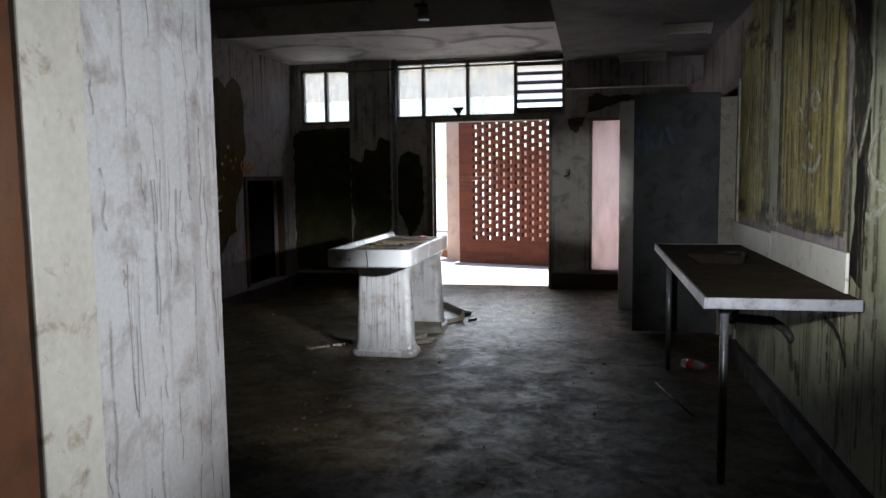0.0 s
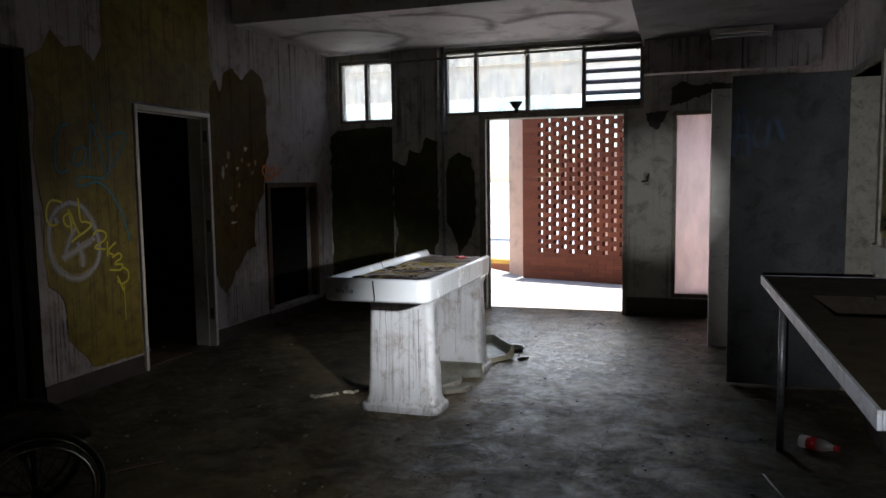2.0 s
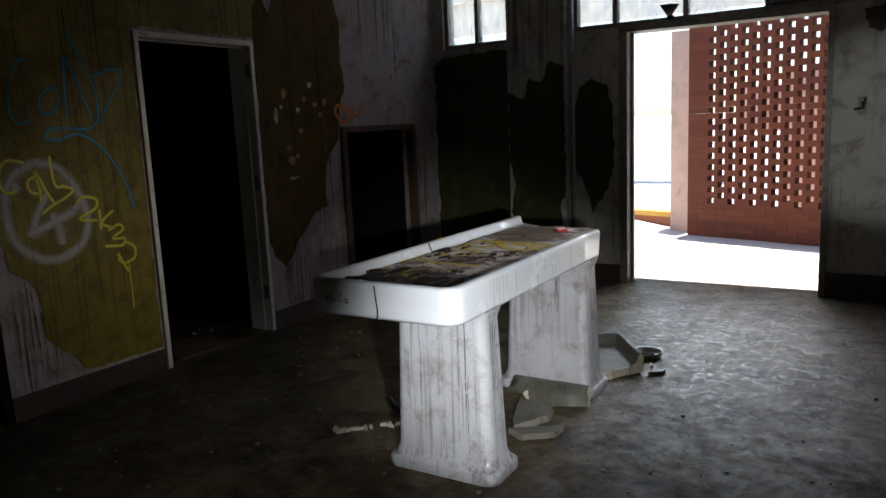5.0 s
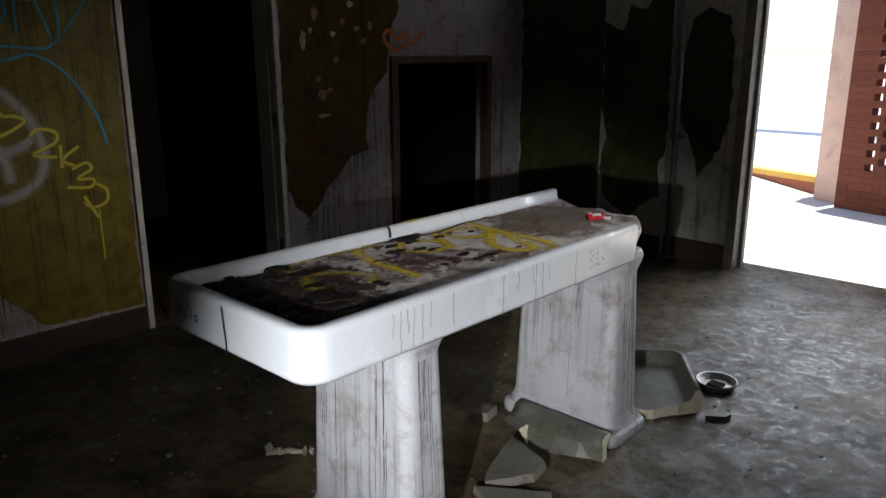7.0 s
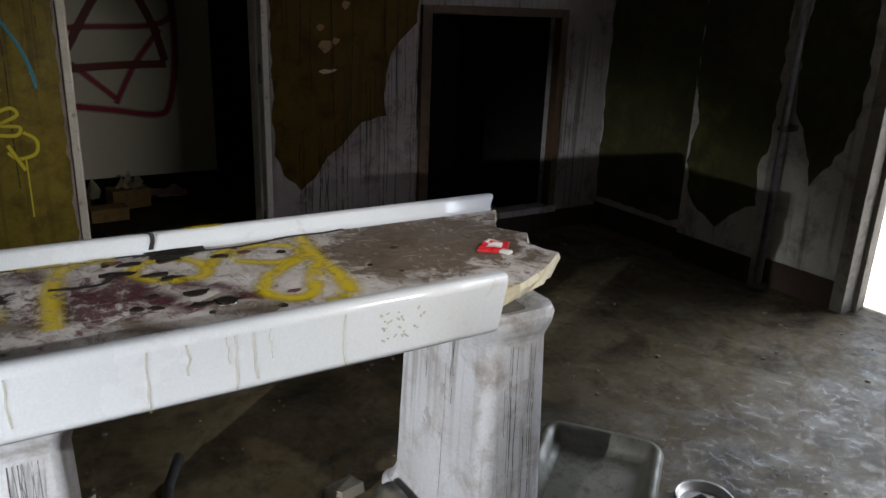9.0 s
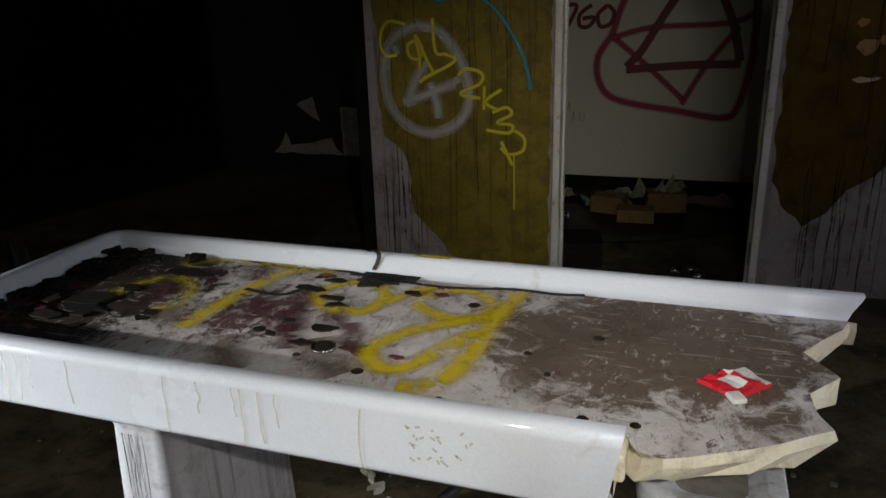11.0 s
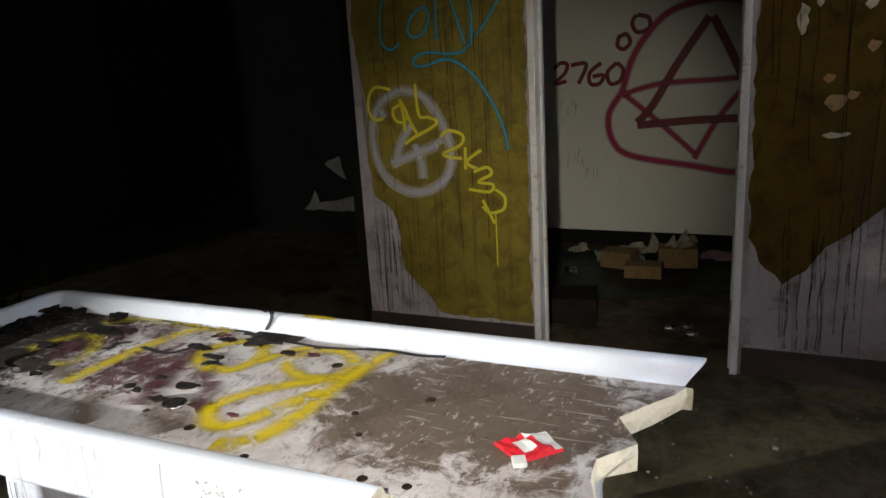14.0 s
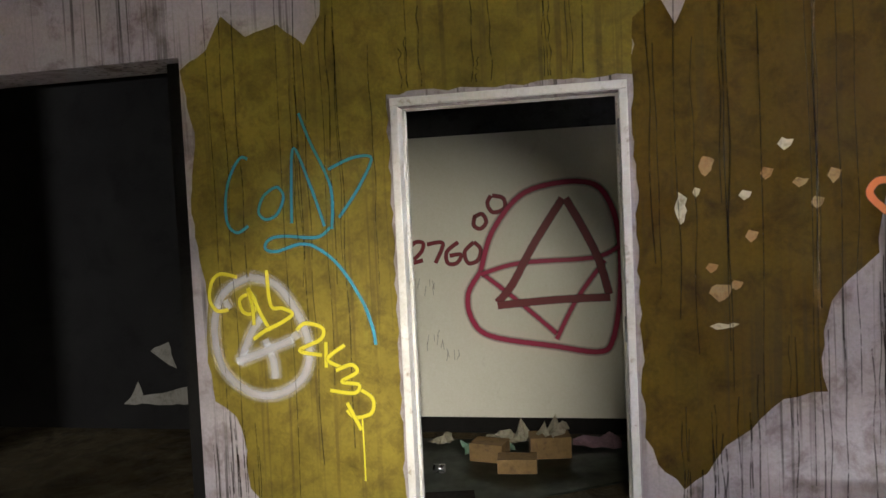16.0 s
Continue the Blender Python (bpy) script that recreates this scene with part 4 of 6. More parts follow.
stroke([(4.62, 2.3), (4.45, 2.12), (4.30, 1.95), (4.24, 1.82), (4.28, 1.66), (4.40, 1.50), (4.43, 1.35), (4.43, 1.18)], 0.12, on_right, COAT + 0.004, MURK, wall_right, "soot_arc", "black soot arc on the wall")
stroke([(5.84, 2.2), (5.83, 2.1), (5.84, 2.02)], 0.09, on_right, COAT + 0.003, SCARLET, wall_right, "graffiti", "faded red spray mark")
stroke([(4.66, 0.74), (4.50, 0.72), (4.40, 0.66), (4.33, 0.58)], 0.03, on_right, COAT + 0.004, CRACK, wall_right, "soot_line", "black line under the worktop")
# dark blotches; the lower two put the waste pipe's shadow in colour
for y, z, w in ((4.95, 0.80, 0.16), (4.75, 0.82, 0.12), (4.55, 0.80, 0.10), (5.30, 0.45, 0.14), (5.15, 0.35, 0.10)):
    stroke([(y, z + 0.06), (y - 0.03, z - 0.02), (y - 0.08, z - 0.12)], w, on_right, COAT + 0.003, MURK, wall_right, "soot_blotch")
for y, z in ((5.92, 1.235), (5.76, 1.22), (5.92, 1.205)):
    stroke([(y - 0.012, z), (y + 0.012, z)], 0.035, on_right, COAT + 0.004, CRACK, wall_right, "screw_hole")
part("soot_stain", ragged_sheet([(4.62, 2.62), (4.42, 2.2), (4.30, 1.4), (4.34, 1.0), (4.2, 0.95), (4.16, 1.6), (4.22, 2.2), (4.30, 2.62)], on_right, COAT + 0.002, 0.05, 0.02, 24), SOOT_AND_GLOOM, wall_right, "black soot streak")

CY, YE, WH = SPRAY_CYAN, SPRAY_YELLOW, SPRAY_WHITE
LIFT = COAT + 0.003
for pts in ([(6.33, 1.885), (6.295, 1.892), (6.244, 1.82), (6.215, 1.721), (6.216, 1.607), (6.26, 1.562), (6.316, 1.59)],
            [(6.434, 1.747), (6.392, 1.712), (6.369, 1.65), (6.399, 1.616), (6.454, 1.634), (6.49, 1.707), (6.467, 1.753), (6.434, 1.747)],
            [(6.523, 1.593), (6.53, 1.754), (6.551, 1.92), (6.619, 1.749), (6.674, 1.574)],
            [(6.581, 2.07), (6.626, 1.945), (6.71, 1.744), (6.707, 1.56)],
            [(6.702, 1.818), (6.807, 1.86), (6.888, 1.865), (6.894, 1.831), (6.824, 1.714), (6.741, 1.608)],
            [(6.7, 1.568), (6.633, 1.527), (6.475, 1.538), (6.407, 1.523), (6.391, 1.486), (6.444, 1.472), (6.552, 1.5), (6.63, 1.482), (6.729, 1.4), (6.824, 1.249), (6.868, 1.125), (6.877, 1.051)]):
    stroke(pts, 0.024, on_left, LIFT, CY, wall_left, label="cyan sprayed tag")
for pts in ([(6.302, 1.363), (6.173, 1.29), (6.121, 1.137), (6.151, 0.955), (6.268, 0.847), (6.404, 0.832), (6.53, 0.903), (6.572, 1.029), (6.533, 1.18), (6.434, 1.321), (6.302, 1.363)],
            [(6.235, 0.968), (6.299, 1.108), (6.358, 1.184)], [(6.365, 1.082), (6.4, 0.98), (6.403, 0.903)], [(6.222, 0.981), (6.334, 1.018), (6.5, 1.08)],
            [(6.18, 1.26), (6.20, 1.22)], [(6.50, 1.11), (6.52, 1.08)]):
    stroke(pts, 0.075, on_left, LIFT, WH, wall_left, label="white sprayed ring")
for pts in ([(6.247, 1.364), (6.165, 1.38), (6.121, 1.342), (6.107, 1.266), (6.14, 1.214), (6.196, 1.218)],
            [(6.297, 1.287), (6.254, 1.262), (6.264, 1.211), (6.305, 1.197), (6.334, 1.235), (6.318, 1.281)],
            [(6.315, 1.146), (6.314, 1.223), (6.298, 1.312), (6.358, 1.184), (6.395, 1.12)],
            [(6.39, 1.39), (6.402, 1.234), (6.455, 1.22), (6.502, 1.194), (6.451, 1.157), (6.368, 1.12), (6.311, 1.083)],
            [(6.516, 1.118), (6.558, 1.15), (6.636, 1.129), (6.627, 1.079), (6.524, 1.029), (6.629, 1.008)],
            [(6.65, 1.066), (6.646, 0.953)], [(6.736, 1.052), (6.654, 0.991), (6.717, 0.953)],
            [(6.69, 0.94), (6.762, 0.965), (6.786, 0.932), (6.713, 0.89), (6.791, 0.878), (6.77, 0.84), (6.659, 0.852)],
            [(6.802, 0.853), (6.852, 0.815), (6.843, 0.753), (6.77, 0.732), (6.732, 0.765)], [(6.734, 0.797), (6.793, 0.677)]):
    stroke(pts, 0.027, on_left, LIFT + 0.001, YE, wall_left, label="yellow sprayed tag")
stroke([(6.8, 0.728), (6.801, 0.602), (6.801, 0.451)], 0.012, on_left, LIFT + 0.001, YE, wall_left, label="yellow paint run")
stroke([(8.90, 1.53), (8.84, 1.60), (8.87, 1.65), (8.93, 1.64), (8.97, 1.59), (9.05, 1.64), (9.07, 1.58), (8.97, 1.52), (8.90, 1.53)], 0.035, on_left, LIFT, SPRAY_ORANGE, wall_left, label="orange sprayed heart")
stroke([(9.08, 1.56), (9.15, 1.58), (9.24, 1.66)], 0.03, on_left, LIFT, SPRAY_ORANGE, wall_left, label="orange sprayed line")

# dark runs down the left wall
rng = random.Random(31)
for i in range(40):
    y = rng.choice((rng.uniform(6.10, 6.95), rng.uniform(8.02, 8.92), rng.uniform(7.0, 7.95)))
    z1 = rng.uniform(2.2, 3.1)
    z0 = rng.uniform(0.2, 1.6) if not 6.97 < y < 8.0 else 2.14
    pts = [(y + rng.uniform(-0.008, 0.008), z1 + (z0 - z1) * k / 7) for k in range(8)]
    stroke(pts, rng.uniform(0.005, 0.009), on_left, COAT + 0.002, DRIP, wall_left, "paint_run")

rng = random.Random(83)
for k in range(26):
    y = rng.uniform(8.12, 8.98)
    z1 = 0.55 + (y - 8.12) * 0.75 + rng.uniform(-0.1, 0.25)
    z0 = max(0.15, z1 - rng.uniform(0.3, 1.0))
    stroke([(y + rng.uniform(-0.006, 0.006), z1 + (z0 - z1) * i / 5) for i in range(6)], rng.uniform(0.005, 0.011), on_left, COAT + 0.002, DRIP, wall_left, "paint_run")
for k in range(14):
    y = rng.uniform(6.05, 6.35)
    z1 = rng.uniform(0.4, 0.8)
    stroke([(y, z1), (y + 0.004, z1 - 0.15), (y, max(0.15, z1 - rng.uniform(0.2, 0.5)))], rng.uniform(0.005, 0.009), on_left, COAT + 0.002, DRIP, wall_left, "paint_run")

# white scribbles; the last two strokes are glints on the wall, painted as colour
for pts, w in (([(5.249, 1.812), (5.314, 1.77), (5.236, 1.712), (5.163, 1.759), (5.249, 1.812)], 0.05), ([(4.927, 1.868), (4.991, 1.824), (4.923, 1.76), (4.852, 1.805), (4.927, 1.868)], 0.05),
               ([(5.011, 1.659), (5.025, 1.601), (4.938, 1.569)], 0.05), ([(5.119, 1.499), (5.027, 1.459), (4.886, 1.473), (4.799, 1.536)], 0.06),
               ([(4.124, 1.803), (4.198, 1.626), (4.265, 1.511)], 0.05), ([(3.968, 1.645), (4.08, 1.597), (4.132, 1.508), (4.076, 1.416), (3.937, 1.384)], 0.06),
               ([(4.153, 1.263), (4.029, 1.281), (3.93, 1.326)], 0.06), ([(6.988, 1.768), (7.04, 1.618), (6.95, 1.439)], 0.08), ([(6.9, 1.72), (6.756, 1.484), (6.6, 1.749)], 0.08)):
    stroke(pts, w, on_right, LIFT + 0.005, CHALK, wall_right, label="white sprayed scribble and painted glint strokes")

# ---- windows and doors ----
GREYF = FRAME_GREY


def window(name, x0, x1, z0, z1, mullions, label, glass=PANE, y=FY, bar=0.04, skip=()):
    ob = empty(name, ((x0 + x1) / 2, y + 0.08, z0), label, "window", kind="structure")
    for lo, hi in (((x0, y + 0.03, z0), (x1, y + 0.12, z0 + bar)), ((x0, y + 0.03, z1 - bar), (x1, y + 0.12, z1)), ((x0, y + 0.031, z0 + bar), (x0 + bar, y + 0.119, z1 - bar)), ((x1 - bar, y + 0.031, z0 + bar), (x1, y + 0.119, z1 - bar))):
        box_part("window_frame", lo, hi, GREYF, ob)
    xs = [x0 + bar] + list(mullions) + [x1 - bar]
    for m in mullions:
        box_part("mullion", (m - 0.02, y + 0.032, z0 + bar), (m + 0.02, y + 0.118, z1 - bar), GREYF, ob)
    for k, (a, b) in enumerate(zip(xs, xs[1:])):
        if k in skip:
            continue
        pane = box_part("pane", (a + (0.02 if k else 0), y + 0.07, z0 + bar), (b - (0.02 if k < len(xs) - 2 else 0), y + 0.075, z1 - bar), glass, ob, 0)
        pane.visible_shadow = False
    return ob


window("window_1", -2.87, -2.16, 2.17, 2.90, [-2.52], "high two-pane window with grey frame")
w2 = window("window_2", -1.555, 0.66, 2.21, 2.95, [-1.18, -0.59, 0.03], "strip of high windows with a louvred section", skip=(3,))
for k in range(6):
    z = 2.29 + k * 0.115
    bm = bmesh.new()
    box(bm, (0.05, -0.05, -0.006), (0.62, 0.05, 0.006), 0.003)
    bmesh.ops.transform(bm, matrix=pose(0, FY + 0.075, z, 28), verts=bm.verts)
    part("louvre_slat", bm, LOUVRE, w2, "dark glass louvre slat")
box_part("louvre_panel", (0.05, FY + 0.05, 2.25), (0.62, FY + 0.06, 2.32), LOUVRE, w2, 0)
window("window_3", 0.96, 1.62, 0.20, 2.17, [], "tall narrow frosted window beside the doorway", FROST)

door_far = empty("door_1", (-0.3, FY + 0.1, 0), "open doorway with worn timber frame to the yard", "door", kind="structure")
for lo, hi in (((-1.13, FY - 0.015, 0), (-1.06, FY + 0.20, 2.16)), ((0.455, FY - 0.015, 0), (0.50, FY + 0.20, 2.16)), ((-1.13, FY - 0.017, 2.16), (0.50, FY + 0.20, 2.21))):
    box_part("door_frame", lo, hi, FRAME_GREY, door_far)
box_part("door_stop", (-1.06, FY + 0.08, 0), (-1.035, FY + 0.12, 2.16), FRAME_GREY, door_far)

door_left = empty("door_2", (LX, 7.48, 0), "open doorway with chipped white frame", "door", kind="structure")
for lo, hi in (((LX - 0.12, 6.995, 0), (LX + 0.02, 7.029, 2.065)), ((LX - 0.20, 7.936, 0), (LX + 0.02, 7.97, 2.065)), ((LX - 0.122, 6.995, 2.065), (LX + 0.022, 7.97, 2.10))):
    box_part("door_frame", lo, hi, WHITE_PAINT, door_left, 0.004)
for lo, hi in (((LX - 0.085, 7.029, 0), (LX - 0.05, 7.041, 2.052)), ((LX - 0.085, 7.924, 0), (LX - 0.05, 7.936, 2.052)), ((LX - 0.085, 7.029, 2.052), (LX - 0.05, 7.936, 2.065))):
    box_part("door_stop", lo, hi, WHITE_PAINT, door_left, 0.002)
for z in (0.25, 1.05, 1.85):
    box_part("hinge", (LX - 0.035, 7.928, z), (LX + 0.01, 7.937, z + 0.1), MILD_STEEL, door_left, 0.002, "rusty steel hinge")

hatch = empty("door_3", (LX, 9.45, 0.17), "dark square hatch with brown timber frame", "hatch", kind="structure")
for lo, hi in (((LX - 0.05, 8.895, 0.16), (LX + 0.025, 8.962, 1.48)), ((LX - 0.05, 9.938, 0.16), (LX + 0.025, 9.995, 1.48)), ((LX - 0.052, 8.962, 1.43), (LX + 0.023, 9.938, 1.482))):
    box_part("hatch_frame", lo, hi, TRIM_WOOD, hatch, 0.004)
box_part("hatch_sill", (LX - 0.06, 8.885, 0.13), (LX + 0.04, 10.005, 0.175), PLASTER, hatch, 0.006)

entrance = empty("door_4", (0.20, 1.79, 0), "white door frame and brown door at the entrance", "door", kind="structure")
box_part("door_frame", (0.17, 1.722, 0), (0.212, 1.858, 2.28), WHITE_PAINT, entrance, 0.004)
box_part("door_frame", (1.838, 1.722, 0), (1.88, 1.858, 2.28), WHITE_PAINT, entrance, 0.004)
leaf = box_part("door_leaf", (0.165, 0.85, 0.01), (0.208, 1.715, 2.26), BROWN_DOOR, entrance, 0.004, "dark brown door leaf swung open")


def on_reveal(u, v, d):
    return (0.20 + d, u, v)


rng = random.Random(71)
for k in range(70):
    y, z = rng.uniform(1.87, 2.28), rng.uniform(0.5, 2.25)
    l = rng.uniform(0.03, 0.3)
    stroke([(y + rng.uniform(-0.006, 0.006), z - l * i / 4) for i in range(5)], rng.uniform(0.003, 0.009), on_reveal, 0.001, STREAK, wall_entrance, "dirt_streak")
stroke([(1.862, 2.28), (1.861, 1.5), (1.862, 0.9), (1.861, 0.02)], 0.010, on_reveal, 0.0015, CRACK, wall_entrance, "joint", "dark joint beside the door frame")

right_door = empty("door_5", (RX, 7.38, 0), "doorway with a grey door leaf standing open", "door", kind="structure")
for lo, hi in (((RX - 0.02, 6.93, 0), (RX + 0.2, 6.99, 2.12)), ((RX - 0.02, 7.765, 0), (RX + 0.2, 7.82, 2.12)), ((RX - 0.022, 6.93, 2.12), (RX + 0.2, 7.82, 2.17))):
    box_part("door_frame", lo, hi, FRAME_GREY, right_door, 0.004)
leaf = box_part("door_leaf", (1.365, 7.725, 0.02), (2.095, 7.765, 2.16), DOOR_GREY, right_door, 0.004, "grey door leaf with blue graffiti, open")
for a, b in (((1.44, 0.12), (2.02, 0.85)), ((1.44, 1.0), (2.02, 2.05))):
    bm = bmesh.new()
    box(bm, (a[0], 7.722, a[1]), (b[0], 7.7245, b[1]))
    part("door_panel", bm, DOOR_GREY, leaf)


def on_leaf(u, v, d):
    return (u, 7.722 - d, v)


for pts in ([(1.382, 1.616), (1.417, 1.93), (1.465, 1.808), (1.477, 1.614)], [(1.371, 1.738), (1.475, 1.76)], [(1.535, 1.878), (1.513, 1.71), (1.584, 1.684), (1.606, 1.852)], [(1.643, 1.875), (1.701, 1.706)]):
    stroke(pts, 0.05, on_leaf, 0.003, SPRAY_BLUE, leaf, label="blue sprayed scrawl")

# ---- pipes, lamps, fittings ----
bm = bmesh.new()
tube(bm, (-1.53, 10.32, 0.0), (-1.53, 10.32, 2.97), 0.022)
pipe = tagged(finish("water_pipe", bm, MILD_STEEL), "pale painted vertical pipe standing before the far wall", "pipe")
for z in (0.9, 2.0):
    bm = bmesh.new()
    box(bm, (-1.56, 10.30, z), (-1.50, FY, z + 0.03), 0.003)
    part("pipe_bracket", bm, MILD_STEEL, pipe)
bm = bmesh.new()
tube(bm, (-1.53, 10.32, 0.0), (-1.53, 10.32, 0.03), 0.055)
part("pipe_foot", bm, CEMENT, pipe)
bm = bmesh.new()
tube(bm, (-2.2, 10.33, 2.845), (0.64, 10.33, 2.865), 0.013, 8)
conduit = tagged(finish("conduit", bm, FRAME_GREY), "thin conduit running across the high windows", "pipe")
for x in (-2.19, -0.59, 0.6):
    bm = bmesh.new()
    box(bm, (x - 0.012, 10.32, 2.83), (x + 0.012, FY + 0.04, 2.88), 0.003)
    part("clip", bm, FRAME_GREY, conduit)

bm = bmesh.new()
tube(bm, (-0.70, 10.36, 2.335), (-0.70, 10.36, 2.255), 0.075, 16, 0.02)
siren = tagged(finish("wall_bell", bm, BLACK), "small dark cone-shaped bell on the window bar", "bell")
bm = bmesh.new()
box(bm, (-0.72, 10.36, 2.22), (-0.68, FY + 0.04, 2.26), 0.004)
part("bracket", bm, BLACK, siren)

bm = bmesh.new()
box(bm, (0.67, FY - 0.012, 1.40), (0.73, FY, 1.53), 0.004)
hook = tagged(finish("switch_plate", bm, FRAME_GREY), "broken electrical box on the pier", "switch")
bm = bmesh.new()
tube(bm, (0.70, FY - 0.012, 1.49), (0.71, FY - 0.05, 1.45), 0.010, 8)
tube(bm, (0.71, FY - 0.05, 1.45), (0.65, FY - 0.06, 1.44), 0.010, 8)
tube(bm, (0.71, FY - 0.05, 1.45), (0.72, FY - 0.05, 1.52), 0.008, 8)
part("loose_wire", bm, BLACK, hook, "dangling black wire ends")


def batten(x0, x1, y):
    bm = bmesh.new()
    box(bm, (x0, y - 0.035, 2.625), (x1, y + 0.035, 2.67), 0.006)
    ob = tagged(finish("fluorescent_batten", bm, WHITE_PAINT), "unlit fluorescent batten fixed under the low ceiling", "ceiling lamp", "unlit battens")
    bm = bmesh.new()
    tube(bm, (x0 + 0.03, y, 2.605), (x1 - 0.03, y, 2.605), 0.013, 10)
    part("tube", bm, PORCELAIN, ob)
    for x in (x0 + 0.01, x1 - 0.035):
        bm = bmesh.new()
        box(bm, (x, y - 0.02, 2.585), (x + 0.025, y + 0.02, 2.628), 0.003)
        part("tube_holder", bm, WHITE_PAINT, ob)


batten(1.25, 1.72, 8.72)
batten(1.55, 1.95, 7.30)

bm = bmesh.new()
tube(bm, (-0.56, 7.75, 3.0), (-0.56, 7.75, 3.28), 0.012, 8)
pend = tagged(finish("pendant_lamp", bm, BLACK), "bare broken lamp holder hanging from the ceiling", "pendant lamp")
bm = bmesh.new()
tube(bm, (-0.56, 7.75, 2.91), (-0.56, 7.75, 3.02), 0.055, 16, 0.05)
part("lamp_holder", bm, MILD_STEEL, pend)
bm = bmesh.new()
tube(bm, (-0.64, 7.75, 3.05), (-0.52, 7.75, 3.04), 0.02, 10)
part("arm", bm, BLACK, pend)

# ---- worktop with sink ----
worktop = empty("sink_bench", (1.79, 5.4, 0), "dirty steel worktop with sink on tubular legs", "sink")
bm = bmesh.new()
outer = [(1.485, 4.125), (2.10, 4.125), (2.10, 6.69), (1.485, 6.69)]
inner = [(1.62, 5.42), (1.99, 5.42), (1.99, 5.98), (1.62, 5.98)]
vo, vi = [[bm.verts.new((x, y, 0.915)) for x, y in q] for q in (outer, inner)]
vb = [bm.verts.new((x + (0.02 if x < 1.8 else -0.02), y + (0.02 if y < 5.7 else -0.02), 0.74)) for x, y in inner]
for i in range(4):
    j = (i + 1) % 4
    bm.faces.new((vo[i], vo[j], vi[j], vi[i]))
    bm.faces.new((vi[i], vi[j], vb[j], vb[i])).material_index = 1
bm.faces.new(vb).material_index = 1
part("top", bm, [SINK_DIRT, DARK], worktop, "dark grimy worktop surface with sunken basin")
for lo, hi in (((1.472, 4.112, 0.868), (1.485, 6.70, 0.919)), ((1.485, 4.112, 0.869), (2.10, 4.125, 0.918)), ((1.485, 6.69, 0.869), (2.10, 6.70, 0.918))):
    box_part("edge_strip", lo, hi, EDGE, worktop, 0.003, "worn pale steel edge")
bm = bmesh.new()
box(bm, (2.085, 4.30, 0.916), (2.10, 5.70, 1.095), 0.003)
box(bm, (2.085, 5.705, 0.916), (2.10, 7.0, 1.075), 0.003)
part("splashback", bm, WHITE_PAINT, worktop, "chipped pale splashback upstand")
for x, y in ((1.60, 4.36), (1.56, 6.44)):
    bm = bmesh.new()
    tube(bm, (x, y, 0), (x, y, 0.868), 0.019, 12)
    leg = part("leg", bm, MILD_STEEL, worktop)
    bm = bmesh.new()
    tube(bm, (x, y, 0.81), (x, y, 0.868), 0.026, 12, 0.05)
    part("collar", bm, MILD_STEEL, leg)
bm = bmesh.new()
tube(bm, (1.815, 5.26, 0.62), (1.815, 5.26, 0.87), 0.016)
tube(bm, (1.775, 5.255, 0.625), (1.80, 5.26, 0.622), 0.036)
tube(bm, (1.80, 5.26, 0.622), (2.02, 5.30, 0.60), 0.027)
tube(bm, (2.01, 5.30, 0.605), (2.07, 5.27, 0.565), 0.026)
tube(bm, (2.07, 5.27, 0.57), (2.115, 5.22, 0.50), 0.024)
part("waste_pipe", bm, BLACK, worktop, "black plastic waste pipe")
bm = bmesh.new()
tube(bm, (1.93, 5.72, 0.915), (1.93, 5.72, 0.96), 0.018)
tube(bm, (1.93, 5.72, 0.95), (1.82, 5.70, 0.955), 0.012)
part("tap_stub", bm, DARK, worktop, "broken tap stub")

# ---- dark runs down the pedestals ----


def pedestal_faces(y, x, hx, hy):
    def on_end_face(u, v, d):
        return (u, y - hy - 0.003 - max(0.0, 0.60 - v) * 0.026 - d, v)

    def on_long_face(u, v, d):
        return (x + hx + 0.004 + max(0.0, 0.60 - v) * 0.036 + d, u, v)
    return on_end_face, on_long_face


stands = [ob for ob in table.children if ob.name.startswith("pedestal")]
rng = random.Random(91)
for stand, (y, x, hx, hy) in zip(stands, ((6.632, -0.66, 0.212, 0.078), (7.727, -0.65, 0.222, 0.096))):
    end_face, long_face = pedestal_faces(y, x, hx, hy)
    for k in range(9 if y < 7 else 4):
        u, top, length = rng.uniform(x - hx + 0.05, x + hx - 0.05), rng.choice((0.67, rng.uniform(0.3, 0.66))), rng.uniform(0.12, 0.55)
        low = max(0.11, top - length)
        stroke([(u + rng.uniform(-0.003, 0.003), top + (low - top) * i / 5) for i in range(6)], rng.uniform(0.0025, 0.005), end_face, 0.002, DRIP, stand, "grime_run")
    for k in range(14):
        u, top, length = rng.uniform(y - hy + 0.04, y + hy - 0.04), rng.choice((0.67, rng.uniform(0.3, 0.66))), rng.uniform(0.1, 0.45)
        low = max(0.11, top - length)
        stroke([(u + rng.uniform(-0.002, 0.002), top + (low - top) * i / 5) for i in range(6)], rng.uniform(0.002, 0.0035), long_face, 0.002, DRIP, stand, "grime_run")

